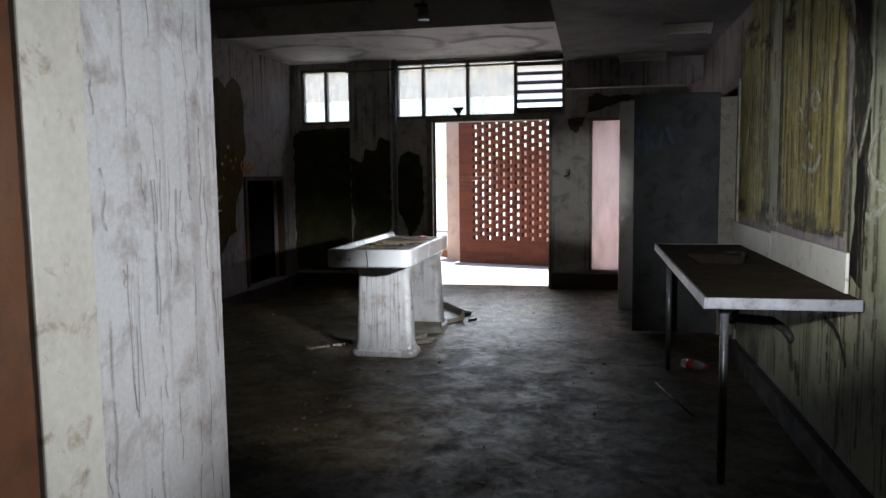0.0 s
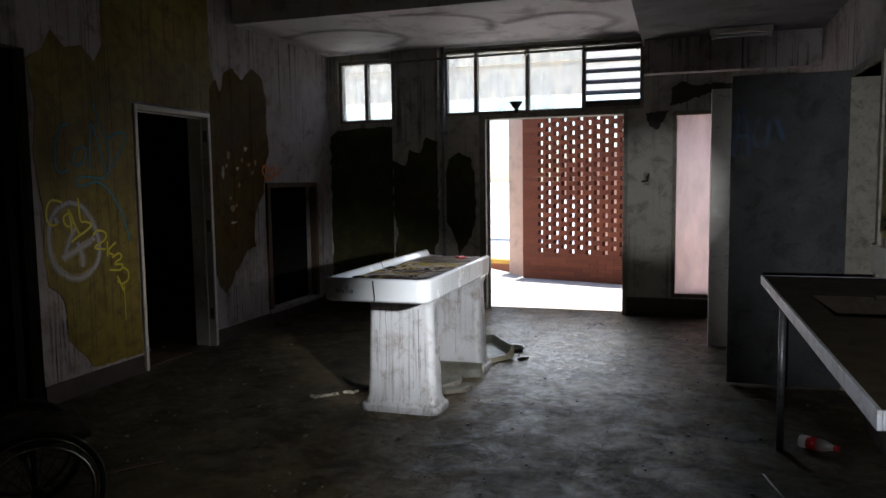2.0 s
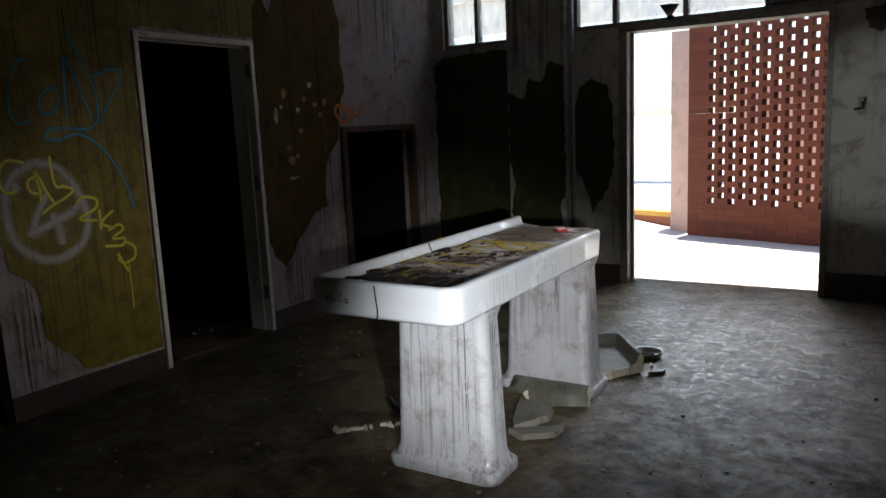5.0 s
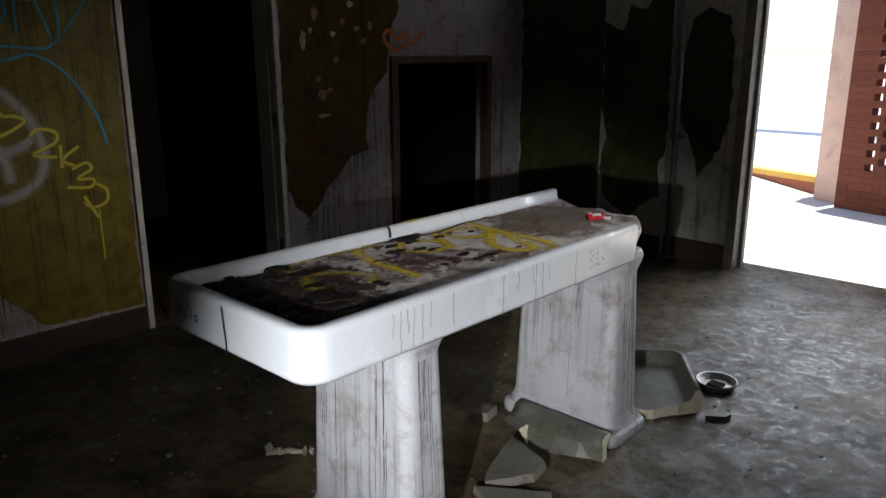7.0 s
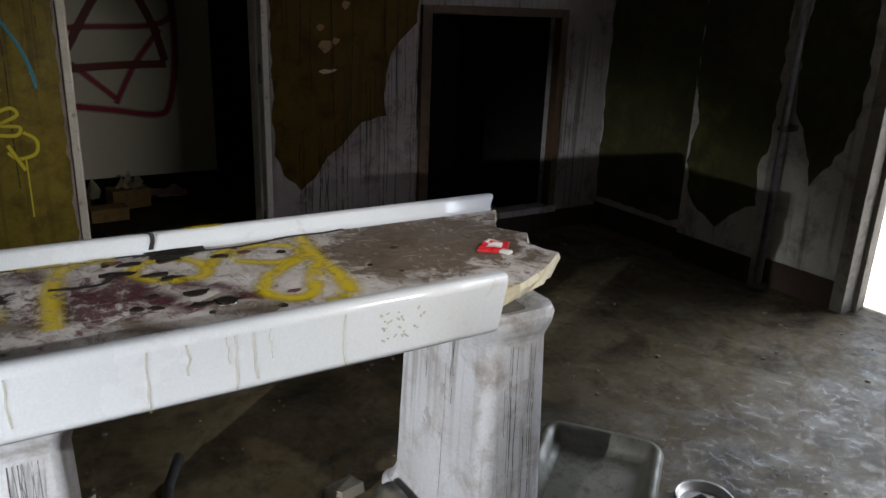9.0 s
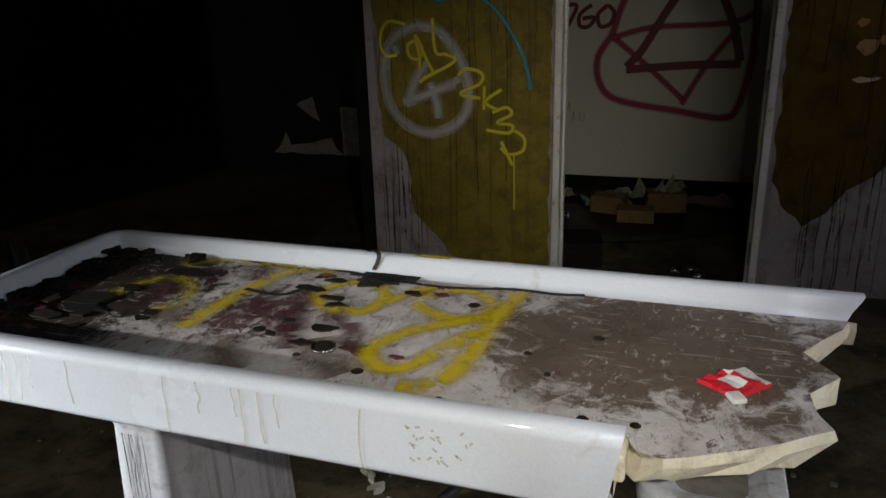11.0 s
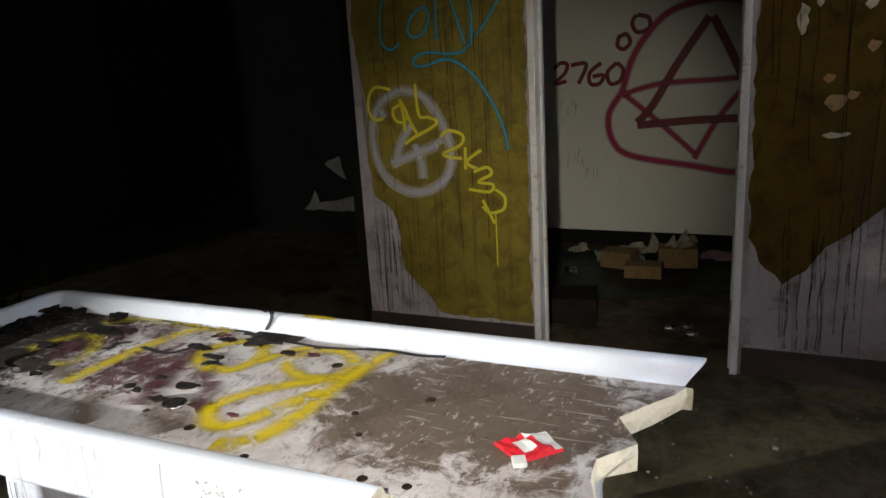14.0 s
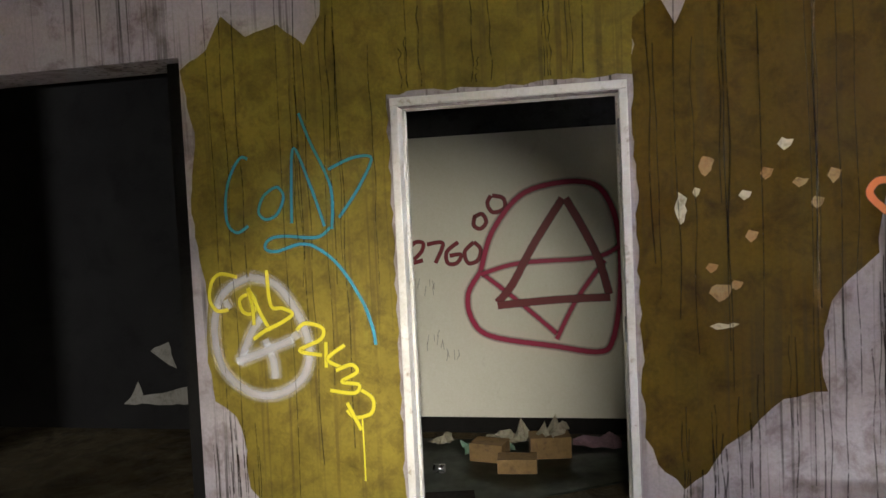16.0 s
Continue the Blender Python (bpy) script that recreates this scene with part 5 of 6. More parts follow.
# ---- things on the table ----
g = table
for pts, w in (([(-0.536, 6.704), (-0.627, 6.71), (-0.739, 6.72), (-0.802, 6.731), (-0.874, 6.753), (-0.918, 6.81)], 0.052),
               ([(-0.855, 6.471), (-0.90, 6.50), (-0.917, 6.58), (-0.918, 6.68), (-0.916, 6.80), (-0.90, 6.87)], 0.06),
               ([(-0.592, 6.406), (-0.642, 6.43), (-0.732, 6.446), (-0.783, 6.512), (-0.733, 6.582), (-0.654, 6.618), (-0.601, 6.582)], 0.05),
               ([(-0.708, 6.951), (-0.749, 6.896), (-0.80, 6.89), (-0.862, 6.942), (-0.85, 7.012), (-0.785, 7.045), (-0.712, 7.027), (-0.708, 6.951)], 0.045),
               ([(-0.765, 7.06), (-0.83, 7.085), (-0.88, 7.13)], 0.04),
               ([(-0.747, 7.165), (-0.776, 7.128), (-0.829, 7.138), (-0.875, 7.198), (-0.836, 7.268), (-0.756, 7.277), (-0.726, 7.214), (-0.747, 7.165)], 0.045),
               ([(-0.915, 7.325), (-0.801, 7.31), (-0.658, 7.30), (-0.539, 7.299), (-0.453, 7.265), (-0.436, 7.215)], 0.06),
               ([(-0.749, 7.292), (-0.668, 7.182), (-0.585, 7.123), (-0.523, 7.125), (-0.488, 7.174), (-0.52, 7.216), (-0.61, 7.253), (-0.679, 7.288)], 0.05)):
    stroke(pts, w * 1.25, on_table, 0.0025, FAINT_YELLOW if pts[0][1] < 6.5 else BRUSH_YELLOW, slab, label="yellow sprayed lettering")
for pts, w in (([(-0.925, 6.60), (-0.905, 6.784), (-0.915, 6.891), (-0.90, 6.968), (-0.886, 7.072), (-0.881, 7.168), (-0.905, 7.293)], 0.014), ([(-0.914, 6.956), (-0.92, 6.98), (-0.91, 7.026), (-0.905, 7.079)], 0.045),
               ([(-0.755, 6.716), (-0.744, 6.815), (-0.805, 6.851)], 0.016), ([(-0.92, 6.955), (-0.86, 6.97), (-0.88, 7.02)], 0.03), ([(-0.90, 7.26), (-0.905, 7.33), (-0.90, 7.40), (-0.91, 7.46)], 0.016)):
    stroke(pts, w, on_table, 0.003, CRACK, slab, "crack", "grime-filled crack")


for x, y, w in ((-0.665, 6.79, 0.10), (-0.632, 6.893, 0.09), (-0.684, 6.97, 0.07), (-0.689, 6.53, 0.11), (-0.86, 6.678, 0.10), (-0.815, 6.581, 0.08), (-0.74, 6.86, 0.07), (-0.60, 7.05, 0.06), (-0.56, 6.93, 0.06)):
    stroke([(x - 0.05, y - 0.02), (x, y + 0.01), (x + 0.05, y + 0.03)], w, on_table, 0.0022, MAROON_FILM, slab, "dried_film", "thin maroon film")
for x, y, w in ((-0.50, 7.05, 0.13), (-0.46, 6.86, 0.10), (-0.52, 7.42, 0.10), (-0.70, 7.42, 0.16), (-0.80, 7.55, 0.14), (-0.60, 6.62, 0.08)):
    stroke([(x - 0.07, y - 0.05), (x, y), (x + 0.05, y + 0.06)], w, on_table, 0.0021, BROWN_FILM, slab, "dried_film", "thin brown film")
rng = random.Random(57)
for k in range(70):
    # crust heaped in the closed corner of the basin
    x, y = (rng.uniform(-0.925, -0.44), 6.205 + abs(rng.gauss(0, 0.05))) if k % 3 else (-0.925 + abs(rng.gauss(0, 0.03)), rng.uniform(6.2, 6.5))
    r = rng.uniform(0.008, 0.024)
    ring = []
    for i in range(10):
        t = 2 * math.pi * i / 10
        q = r * rng.uniform(0.5, 1.3)
        ring.append((x + q * math.cos(t), y + q * math.sin(t)))
    part("muck", ragged_sheet(ring, on_table, 0.004 + rng.uniform(0.0, 0.008), 0.012, 0.003, 200 + k), DARK, slab)
for k in range(7):
    # black splash where the crack meets the rim
    t = 2 * math.pi * k / 7 + 0.3
    l = rng.uniform(0.03, 0.075)
    stroke([(-0.905, 6.995), (-0.905 + 0.5 * l * math.cos(t) * 0.6, 6.995 + 0.5 * l * math.sin(t)), (max(-0.922, -0.905 + l * math.cos(t) * 0.6), 6.995 + l * math.sin(t) * 1.3)], 0.018, on_table, 0.0035, CRACK, slab, "splash", "black splash at the crack")
part("muck", ragged_sheet([(-0.922, 6.955), (-0.922, 7.04), (-0.895, 7.03), (-0.875, 7.045), (-0.872, 7.0), (-0.885, 6.985), (-0.88, 6.955), (-0.905, 6.965)], on_table, 0.006, 0.012, 0.004, 301), DARK, slab)


rng = random.Random(55)
for k in range(34):
    y = rng.uniform(6.22, 6.62) if k < 16 else rng.uniform(6.6, 7.25)
    x = rng.uniform(-0.91, -0.46) if k < 16 else (rng.uniform(-0.92, -0.80) if k < 26 else rng.uniform(-0.80, -0.45))
    a, r = rng.uniform(0, 6.28), rng.uniform(0.012, 0.05) if k < 16 else rng.uniform(0.008, 0.026)
    ring = []
    for i in range(9):
        t = 2 * math.pi * i / 9
        q = r * rng.uniform(0.45, 1.25)
        ring.append((x + q * math.cos(t) * 0.8, y + q * math.sin(t) * 1.5))
    bm = ragged_sheet(ring, on_table, 0.0032 + 0.0002 * (k % 8), 0.012, 0.003, k)
    part("muck", bm, DARK if k % 4 else MAROON, slab)


def on_back_rim(u, v, d):
    """u along the table, v up the inner slope and over the rim."""
    return (TX0 + 0.066 - v * 0.5, u, FLOOR_Z + v * 0.9 + d) if v < 0.046 else (TX0 + 0.043 - (v - 0.046), u, TOP + d)


for pts, w in (([(6.955, 0.0), (6.965, 0.03), (6.96, 0.05), (6.94, 0.07)], 0.012), ([(6.94, 0.055), (6.92, 0.065), (6.90, 0.07)], 0.008)):
    stroke(pts, w, on_back_rim, 0.002, CRACK, slab, "crack", "crack over the rim")


def on_end(u, v, d):
    return (u, TY0 - d, v)


def on_front(u, v, d):
    return (TX1 + d, u, v)


stroke([(-0.665, 0.90), (-0.66, 0.85), (-0.655, 0.80), (-0.66, 0.776)], 0.007, on_end, 0.0015, CRACK, slab, "crack", "hairline crack in the end")
for pts in ([(-0.90, 0.858), (-0.893, 0.826), (-0.885, 0.845), (-0.876, 0.826), (-0.870, 0.858)], [(-0.858, 0.842), (-0.864, 0.832), (-0.856, 0.824), (-0.850, 0.834), (-0.858, 0.842)],
            [(-0.838, 0.868), (-0.836, 0.824)], [(-0.824, 0.868), (-0.822, 0.824)], [(-0.795, 0.842), (-0.808, 0.838), (-0.806, 0.826), (-0.796, 0.828), (-0.795, 0.842), (-0.792, 0.824)]):
    stroke(pts, 0.004, on_end, 0.0015, INK, slab, "handwriting", "scrawled marker word")
stroke([(7.05, 0.06), (7.09, 0.062), (7.14, 0.06)], 0.03, on_back_rim, 0.002, BRUSH_YELLOW, slab, label="yellow smear on the rim")
rng = random.Random(78)
for y in (6.40, 6.425, 6.45, 6.47, 6.50, 6.53, 6.62, 6.83, 6.90, 6.97, 6.985, 7.02, 7.05, 7.20):
    low = rng.uniform(0.775, 0.84)
    stroke([(y + rng.uniform(-0.003, 0.003), 0.893 + (low - 0.893) * i / 4) for i in range(5)], rng.uniform(0.004, 0.007), on_front, 0.0012, RUN, slab, "stain_run")
rng = random.Random(77)
for k in range(26):
    y, z = 7.33 + rng.uniform(-0.05, 0.05), 0.845 + rng.uniform(-0.03, 0.03)
    stroke([(y, z), (y + rng.uniform(-0.01, 0.01), z + rng.uniform(-0.008, 0.008))], 0.006, on_front, 0.0012, RUN, slab, "smudge")

bm = bmesh.new()
tube(bm, (-0.537, 7.028, FLOOR_Z), (-0.537, 7.028, FLOOR_Z + 0.006), 0.024, 20)
drain = part("drain", bm, CHROME, slab, "metal drain ring")
bm = bmesh.new()
tube(bm, (-0.537, 7.028, FLOOR_Z + 0.0062), (-0.537, 7.028, FLOOR_Z + 0.0075), 0.017, 18)
part("drain_hole", bm, DARK, drain)
for x, y, r in ((-0.493, 6.478, 0.016), (-0.473, 7.127, 0.012), (-0.716, 7.515, 0.011), (-0.427, 7.529, 0.010), (-0.43, 7.608, 0.009), (-0.807, 7.243, 0.014), (-0.42, 7.297, 0.009), (-0.58, 6.86, 0.015), (-0.50, 6.99, 0.008), (-0.62, 7.40, 0.008), (-0.55, 7.45, 0.007)):
    bm = bmesh.new()
    tube(bm, (x, y, FLOOR_Z), (x, y, FLOOR_Z + 0.0025), r, 9, r * 0.7)
    part("chip", bm, DARK, slab)


def packet():
    """A flattened cigarette packet: creased card, a red frame, white panels, a torn flap."""
    ob = empty("cigarette_packet", (-0.61, 7.755, FLOOR_Z), "crushed red and white cigarette packet on the table", "packet")
    ca, cb, cc, cd = (Vector(p).lerp(Vector((-0.599, 7.756)), 0.18) for p in ((-0.591, 7.679), (-0.657, 7.77), (-0.611, 7.822), (-0.536, 7.753)))
    rng = random.Random(3)
    us, vs = (0.0, 0.12, 0.24, 0.40, 0.52, 0.64, 0.82, 1.0), (0.0, 0.22, 0.5, 0.78, 1.0)
    bm = bmesh.new()
    top, low = [], []
    for u in us:
        tops, lows = [], []
        for v in vs:
            q = (ca * (1 - u) + cb * u) * (1 - v) + (cd * (1 - u) + cc * u) * v
            tops.append(bm.verts.new((q.x, q.y, FLOOR_Z + 0.006 + rng.uniform(0.0, 0.006) + (0.006 if 0.4 < u < 0.7 else 0))))
            lows.append(bm.verts.new((q.x, q.y, FLOOR_Z + 0.001)))
        top.append(tops)
        low.append(lows)
    for i in range(len(us) - 1):
        for j in range(len(vs) - 1):
            white = (2 <= i <= 3 and 1 <= j <= 2) or (i >= 5 and j <= 2) or (i == 6) or (i == 4 and j == 0)
            bm.faces.new((top[i][j], top[i + 1][j], top[i + 1][j + 1], top[i][j + 1])).material_index = 1 if white else 0
            bm.faces.new((low[i][j], low[i][j + 1], low[i + 1][j + 1], low[i + 1][j]))
        for j in (0, len(vs) - 1):
            bm.faces.new((top[i][j], top[i + 1][j], low[i + 1][j], low[i][j]))
    for i in (0, len(us) - 1):
        for j in range(len(vs) - 1):
            bm.faces.new((top[i][j], top[i][j + 1], low[i][j + 1], low[i][j]))
    part("box", bm, [RED, PACK_WHITE], ob, "red and white printed card")
    bm = bmesh.new()
    m = Matrix.Translation((cd.x, cd.y, FLOOR_Z + 0.001)) @ pose(0, 0, 0, 0, 0, 116)
    box(bm, (-0.012, -0.014, 0.0), (0.012, 0.016, 0.009), 0.003)
    bmesh.ops.transform(bm, matrix=m, verts=bm.verts)
    part("flap", bm, PACK_WHITE, ob, "torn white flap")


packet()

# ---- shards and litter on the floor ----


def shard(name, pts, thick, z, tilt, mat, label, category="shard", group="", core=None, parent=None):
    """A broken flat piece with an uneven outline; pts in plan."""
    cx, cy = sum(p[0] for p in pts) / len(pts), sum(p[1] for p in pts) / len(pts)
    ring = jag(pts + [pts[0]], 0.03, 0.004, int(abs(cx * 1000)) + len(pts))[:-1]
    bm = bmesh.new()
    lo = [bm.verts.new((x - cx, y - cy, 0)) for x, y in ring]
    hi = [bm.verts.new(((x - cx) * 0.97, (y - cy) * 0.97, thick)) for x, y in ring]
    n = len(ring)
    bm.faces.new(hi)
    bm.faces.new(list(reversed(lo)))
    for i in range(n):
        bm.faces.new((lo[i], lo[(i + 1) % n], hi[(i + 1) % n], hi[i])).material_index = 1
    m = pose(0, 0, 0, *tilt)
    bmesh.ops.transform(bm, matrix=m, verts=bm.verts)
    low = min(v.co.z for v in bm.verts)
    bmesh.ops.translate(bm, vec=(cx, cy, z - low), verts=bm.verts)
    return tagged(finish(name, bm, [mat, core or mat]), label, category, group)


shard("porcelain_shard", [(-0.672, 7.345), (-0.452, 7.261), (-0.442, 7.175), (-0.567, 7.047), (-0.602, 7.102)], 0.035, 0.0, (7, -5, 0), SHARD, "triangular porcelain shard lying on the floor", group="porcelain shards", core=CEMENT)
shard("porcelain_shard", [(-0.574, 6.99), (-0.53, 7.03), (-0.359, 7.163), (-0.368, 7.069), (-0.485, 6.955)], 0.03, 0.0, (0, 4, 0), SHARD, "flat porcelain shard lying on the floor", group="porcelain shards", core=CEMENT)
shard("porcelain_shard", [(-0.22, 8.08), (-0.15, 8.12), (-0.14, 8.155), (-0.20, 8.13)], 0.02, 0.0, (5, 0, 0), SHARD, "small porcelain shard on the wet floor", group="porcelain shards", core=CEMENT)


def rim_piece():
    """A length of broken rim leaning on the pedestal's foot: a ledge above a curved plate."""
    rng = random.Random(19)
    bm = bmesh.new()
    n = 9
    outer, inner = [], []
    for i in range(n + 1):
        k = i / n
        x = -0.80 + 0.425 * k
        reach = 0.02 + 0.085 * math.sin(math.pi * min(1, 0.25 + 0.8 * k)) + rng.uniform(-0.006, 0.006)
        low = 0.052 if k < 0.25 else 0.0
        outer.append([bm.verts.new((x + dx, y, z)) for dx, y, z in ((0, 7.572, 0.058), (0, 7.575, 0.085), (0, 7.555, 0.092), (0, 7.525, 0.088), (0, 7.512, 0.070), (0.01, 7.512 - reach * 0.5, 0.055 if low else 0.05), (0.015, 7.508 - reach, low))])
        inner.append([bm.verts.new((x + 0.015, 7.512 - reach + 0.03, low)), bm.verts.new((x + 0.01, 7.53, 0.05))])
    for a, b, c, d in zip(outer, outer[1:], inner, inner[1:]):
        ring_a, ring_b = a + c, b + d
        m = len(ring_a)
        for q in range(m):
            f = bm.faces.new((ring_a[q], ring_b[q], ring_b[(q + 1) % m], ring_a[(q + 1) % m]))
            f.material_index = 1 if q in (6, 7) else 0
            f.smooth = q < 5
    for end in (outer[0] + inner[0], outer[-1] + inner[-1]):
        bm.faces.new(end).material_index = 1
    tagged(finish("porcelain_shard", bm, [SHARD, CERAMIC_CORE]), "long porcelain rim piece leaning at the pedestal", "shard", "porcelain shards")


rim_piece()
shard("porcelain_shard", [(-0.93, 7.40), (-0.88, 7.44), (-0.89, 7.52), (-0.95, 7.50)], 0.04, 0.0, (4, 0, 0), SHARD, "small upright porcelain shard behind the pedestal", group="porcelain shards", core=CEMENT)
shard("tile_fragment", [(-0.80, 6.88), (-0.76, 6.96), (-0.86, 7.02), (-0.90, 6.94)], 0.025, 0.0, (0, 6, 0), SHARD, "grey slab fragment under the table", group="porcelain shards", core=CEMENT)


def broken_basin():
    """The broken-off end of the table's tray: floor, rounded rim on three sides."""
    ob = empty("broken_tray_end", (-0.45, 8.25, 0), "broken-off end of the porcelain tray on the floor", "shard")
    m = Matrix.Translation((-0.52, 8.13, 0.0)) @ pose(0, 0, 0, 5, 0, 38)
    r, hx, hy = 0.07, 0.20, 0.22
    rim = [(-hx, -hy)] + [(-hx, -hy + 0.3)] + [(-hx + r - r * math.cos(a), hy - r + r * math.sin(a)) for a in [math.pi / 2 * k / 6 for k in range(7)]]
    rim += [(hx - r + r * math.sin(a), hy - r + r * math.cos(a)) for a in [math.pi / 2 * k / 6 for k in range(7)]] + [(hx, -0.02), (hx, -hy + 0.05)]
    bm = bmesh.new()
    loops = []
    for off, z in ((0.01, 0.0), (0.0, 0.02), (0.0, 0.09), (0.012, 0.105), (0.03, 0.105), (0.045, 0.06), (0.07, 0.045)):
        ring = []
        for i, (x, y) in enumerate(rim):
            a, b = rim[max(i - 1, 0)], rim[min(i + 1, len(rim) - 1)]
            d = Vector((b[0] - a[0], b[1] - a[1])).normalized()
            ring.append(bm.verts.new((x + d.y * off, y - d.x * off, z)))
        loops.append(ring)
    for a, b in zip(loops, loops[1:]):
        for i in range(len(rim) - 1):
            bm.faces.new((a[i], a[i + 1], b[i + 1], b[i])).smooth = True
    edge = jag([(hx - 0.07, -hy + 0.05), (0.1, -hy + 0.02), (-0.05, -hy - 0.02), (-hx + 0.07, -hy)], 0.03, 0.008, 5)[1:-1]
    hi = [bm.verts.new((x, y, 0.045)) for x, y in edge]
    lo = [bm.verts.new((x, y, 0.0)) for x, y in edge]
    bm.faces.new(loops[-1] + hi)
    bm.faces.new(loops[0] + lo)
    chain_hi, chain_lo = [loops[-1][-1]] + hi + [loops[-1][0]], [loops[0][-1]] + lo + [loops[0][0]]
    for i in range(len(chain_hi) - 1):
        bm.faces.new((chain_hi[i], chain_hi[i + 1], chain_lo[i + 1], chain_lo[i])).material_index = 1
    for k in (0, -1):
        bm.faces.new([ring[k] for ring in loops]).material_index = 1
    bmesh.ops.transform(bm, matrix=m, verts=bm.verts)
    low = min(v.co.z for v in bm.verts)
    bmesh.ops.translate(bm, vec=(0, 0, -low), verts=bm.verts)
    part("tray", bm, [SHARD, CERAMIC_CORE], ob, "grimy porcelain tray end")


broken_basin()


def dish(x, y, r):
    bm = bmesh.new()
    prof = [(0.0, 0.006), (r * 0.8, 0.006), (r * 0.92, 0.03), (r, 0.034), (r, 0.028), (r * 0.85, 0.0), (0.0, 0.0)]
    n = 24
    rings = [[bm.verts.new((x + rr * math.cos(2 * math.pi * k / n), y + rr * math.sin(2 * math.pi * k / n), z)) for k in range(n)] for rr, z in prof[1:-1]]
    for a, b in zip(rings, rings[1:]):
        for k in range(n):
            bm.faces.new((a[k], a[(k + 1) % n], b[(k + 1) % n], b[k])).smooth = True
    bm.faces.new(rings[0])
    bm.faces.new(rings[-1])
    return tagged(finish("tin_dish", bm, STEEL), "rusty round tin dish lying on the wet floor", "dish")


lid = dish(-0.325, 8.43, 0.092)
bm = bmesh.new()
box(bm, (-0.36, 8.40, 0.006), (-0.29, 8.46, 0.014), 0.003)
part("residue", bm, DARK, lid, "dark dried residue")

rng = random.Random(5)
for k in range(9):
    x, y = -1.37 + k * 0.03 + rng.uniform(-0.01, 0.01), 6.68 + k * 0.026 + rng.uniform(-0.02, 0.02)
    a = rng.uniform(0, 3)
    w, l = rng.uniform(0.008, 0.016), rng.uniform(0.018, 0.04)
    shard("plaster_crumb", [(x - l * math.cos(a), y - l * math.sin(a)), (x + w * math.sin(a), y - w * math.cos(a)), (x + l * math.cos(a), y + l * math.sin(a)), (x - w * math.sin(a), y + w * math.cos(a))], 0.015, 0, (0, 0, 0), PAPER, "pale crumb of fallen plaster on the floor", "plaster", "fallen plaster crumbs")

bm = bmesh.new()
rng = random.Random(8)
for k in range(1500):
    x, y = rng.uniform(-2.7, 1.9), rng.uniform(2.4, 10.2)
    s = rng.uniform(0.0015, 0.005) if k % 9 else rng.uniform(0.005, 0.009)
    box(bm, (x - s, y - s * rng.uniform(0.6, 1.6), 0.0), (x + s, y + s, s * 1.1))
grit = tagged(finish("floor_grit", bm, CEMENT), "scattered grit and plaster crumbs on the floor", "grit", kind="stuff")



def bent_tube(points, r, sides=10):
    """One continuous tube along a bent line."""
    bm = bmesh.new()
    rings = []
    for i, p in enumerate(points):
        d = (Vector(points[min(i + 1, len(points) - 1)]) - Vector(points[max(i - 1, 0)])).normalized()
        q = d.to_track_quat("Z", "Y")
        rings.append([bm.verts.new(Vector(p) + q @ Vector((r * math.cos(2 * math.pi * k / sides), r * math.sin(2 * math.pi * k / sides), 0))) for k in range(sides)])
    for a, b in zip(rings, rings[1:]):
        for k in range(sides):
            bm.faces.new((a[k], a[(k + 1) % sides], b[(k + 1) % sides], b[k])).smooth = True
    bm.faces.new(rings[0])
    bm.faces.new(rings[-1])
    return bm


bm = bent_tube([(-1.05, 6.95, 0.018), (-1.12, 6.975, 0.018), (-1.19, 6.99, 0.02), (-1.25, 7.02, 0.03), (-1.30, 7.05, 0.05)], 0.017)
tagged(finish("pipe_offcut", bm, BLACK), "dark bent pipe offcut lying under the table", "pipe")

# bottle by the bench
m = Matrix.Translation((1.75, 6.48, 0.036)) @ pose(0, 0, 0, 90, 0, 62)
prof = [(0.0, 0.030), (0.012, 0.035), (0.10, 0.034), (0.13, 0.030), (0.165, 0.016), (0.185, 0.013)]
bm = bmesh.new()
rings = [[bm.verts.new((r * math.cos(2 * math.pi * k / 16), r * math.sin(2 * math.pi * k / 16), z - 0.09)) for k in range(16)] for z, r in prof]
for a, b in zip(rings, rings[1:]):
    for k in range(16):
        bm.faces.new((a[k], a[(k + 1) % 16], b[(k + 1) % 16], b[k])).smooth = True
bm.faces.new(rings[0]); bm.faces.new(rings[-1])
bottle = empty("plastic_bottle", (1.75, 6.48, 0), "clear plastic bottle with red label lying on the floor", "bottle")
bmesh.ops.transform(bm, matrix=m, verts=bm.verts)
part("body", bm, BOTTLE, bottle)
bm = bmesh.new()
tube(bm, (0, 0, 0.085), (0, 0, 0.110), 0.016, 14)
bmesh.ops.transform(bm, matrix=m, verts=bm.verts)
part("cap", bm, RED, bottle, "red screw cap")
bm = bmesh.new()
tube(bm, (0, 0, -0.05), (0, 0, 0.0), 0.0356, 20)
bmesh.ops.transform(bm, matrix=m, verts=bm.verts)
part("paper_label", bm, RED, bottle, "red label band")
bm = bmesh.new()
tube(bm, (1.44, 6.03, 0.008), (1.60, 5.33, 0.008), 0.008, 6)
tagged(finish("stick", bm, TRIM_WOOD), "thin wooden stick on the floor beside the bench", "stick")
bm = bmesh.new()
tube(bm, (-1.80, 5.12, 0.007), (-1.57, 5.39, 0.007), 0.006, 6)
tagged(finish("stick", bm, TRIM_WOOD), "thin wooden stick on the open floor", "stick")

# ---- wheelchair in the dark corner ----


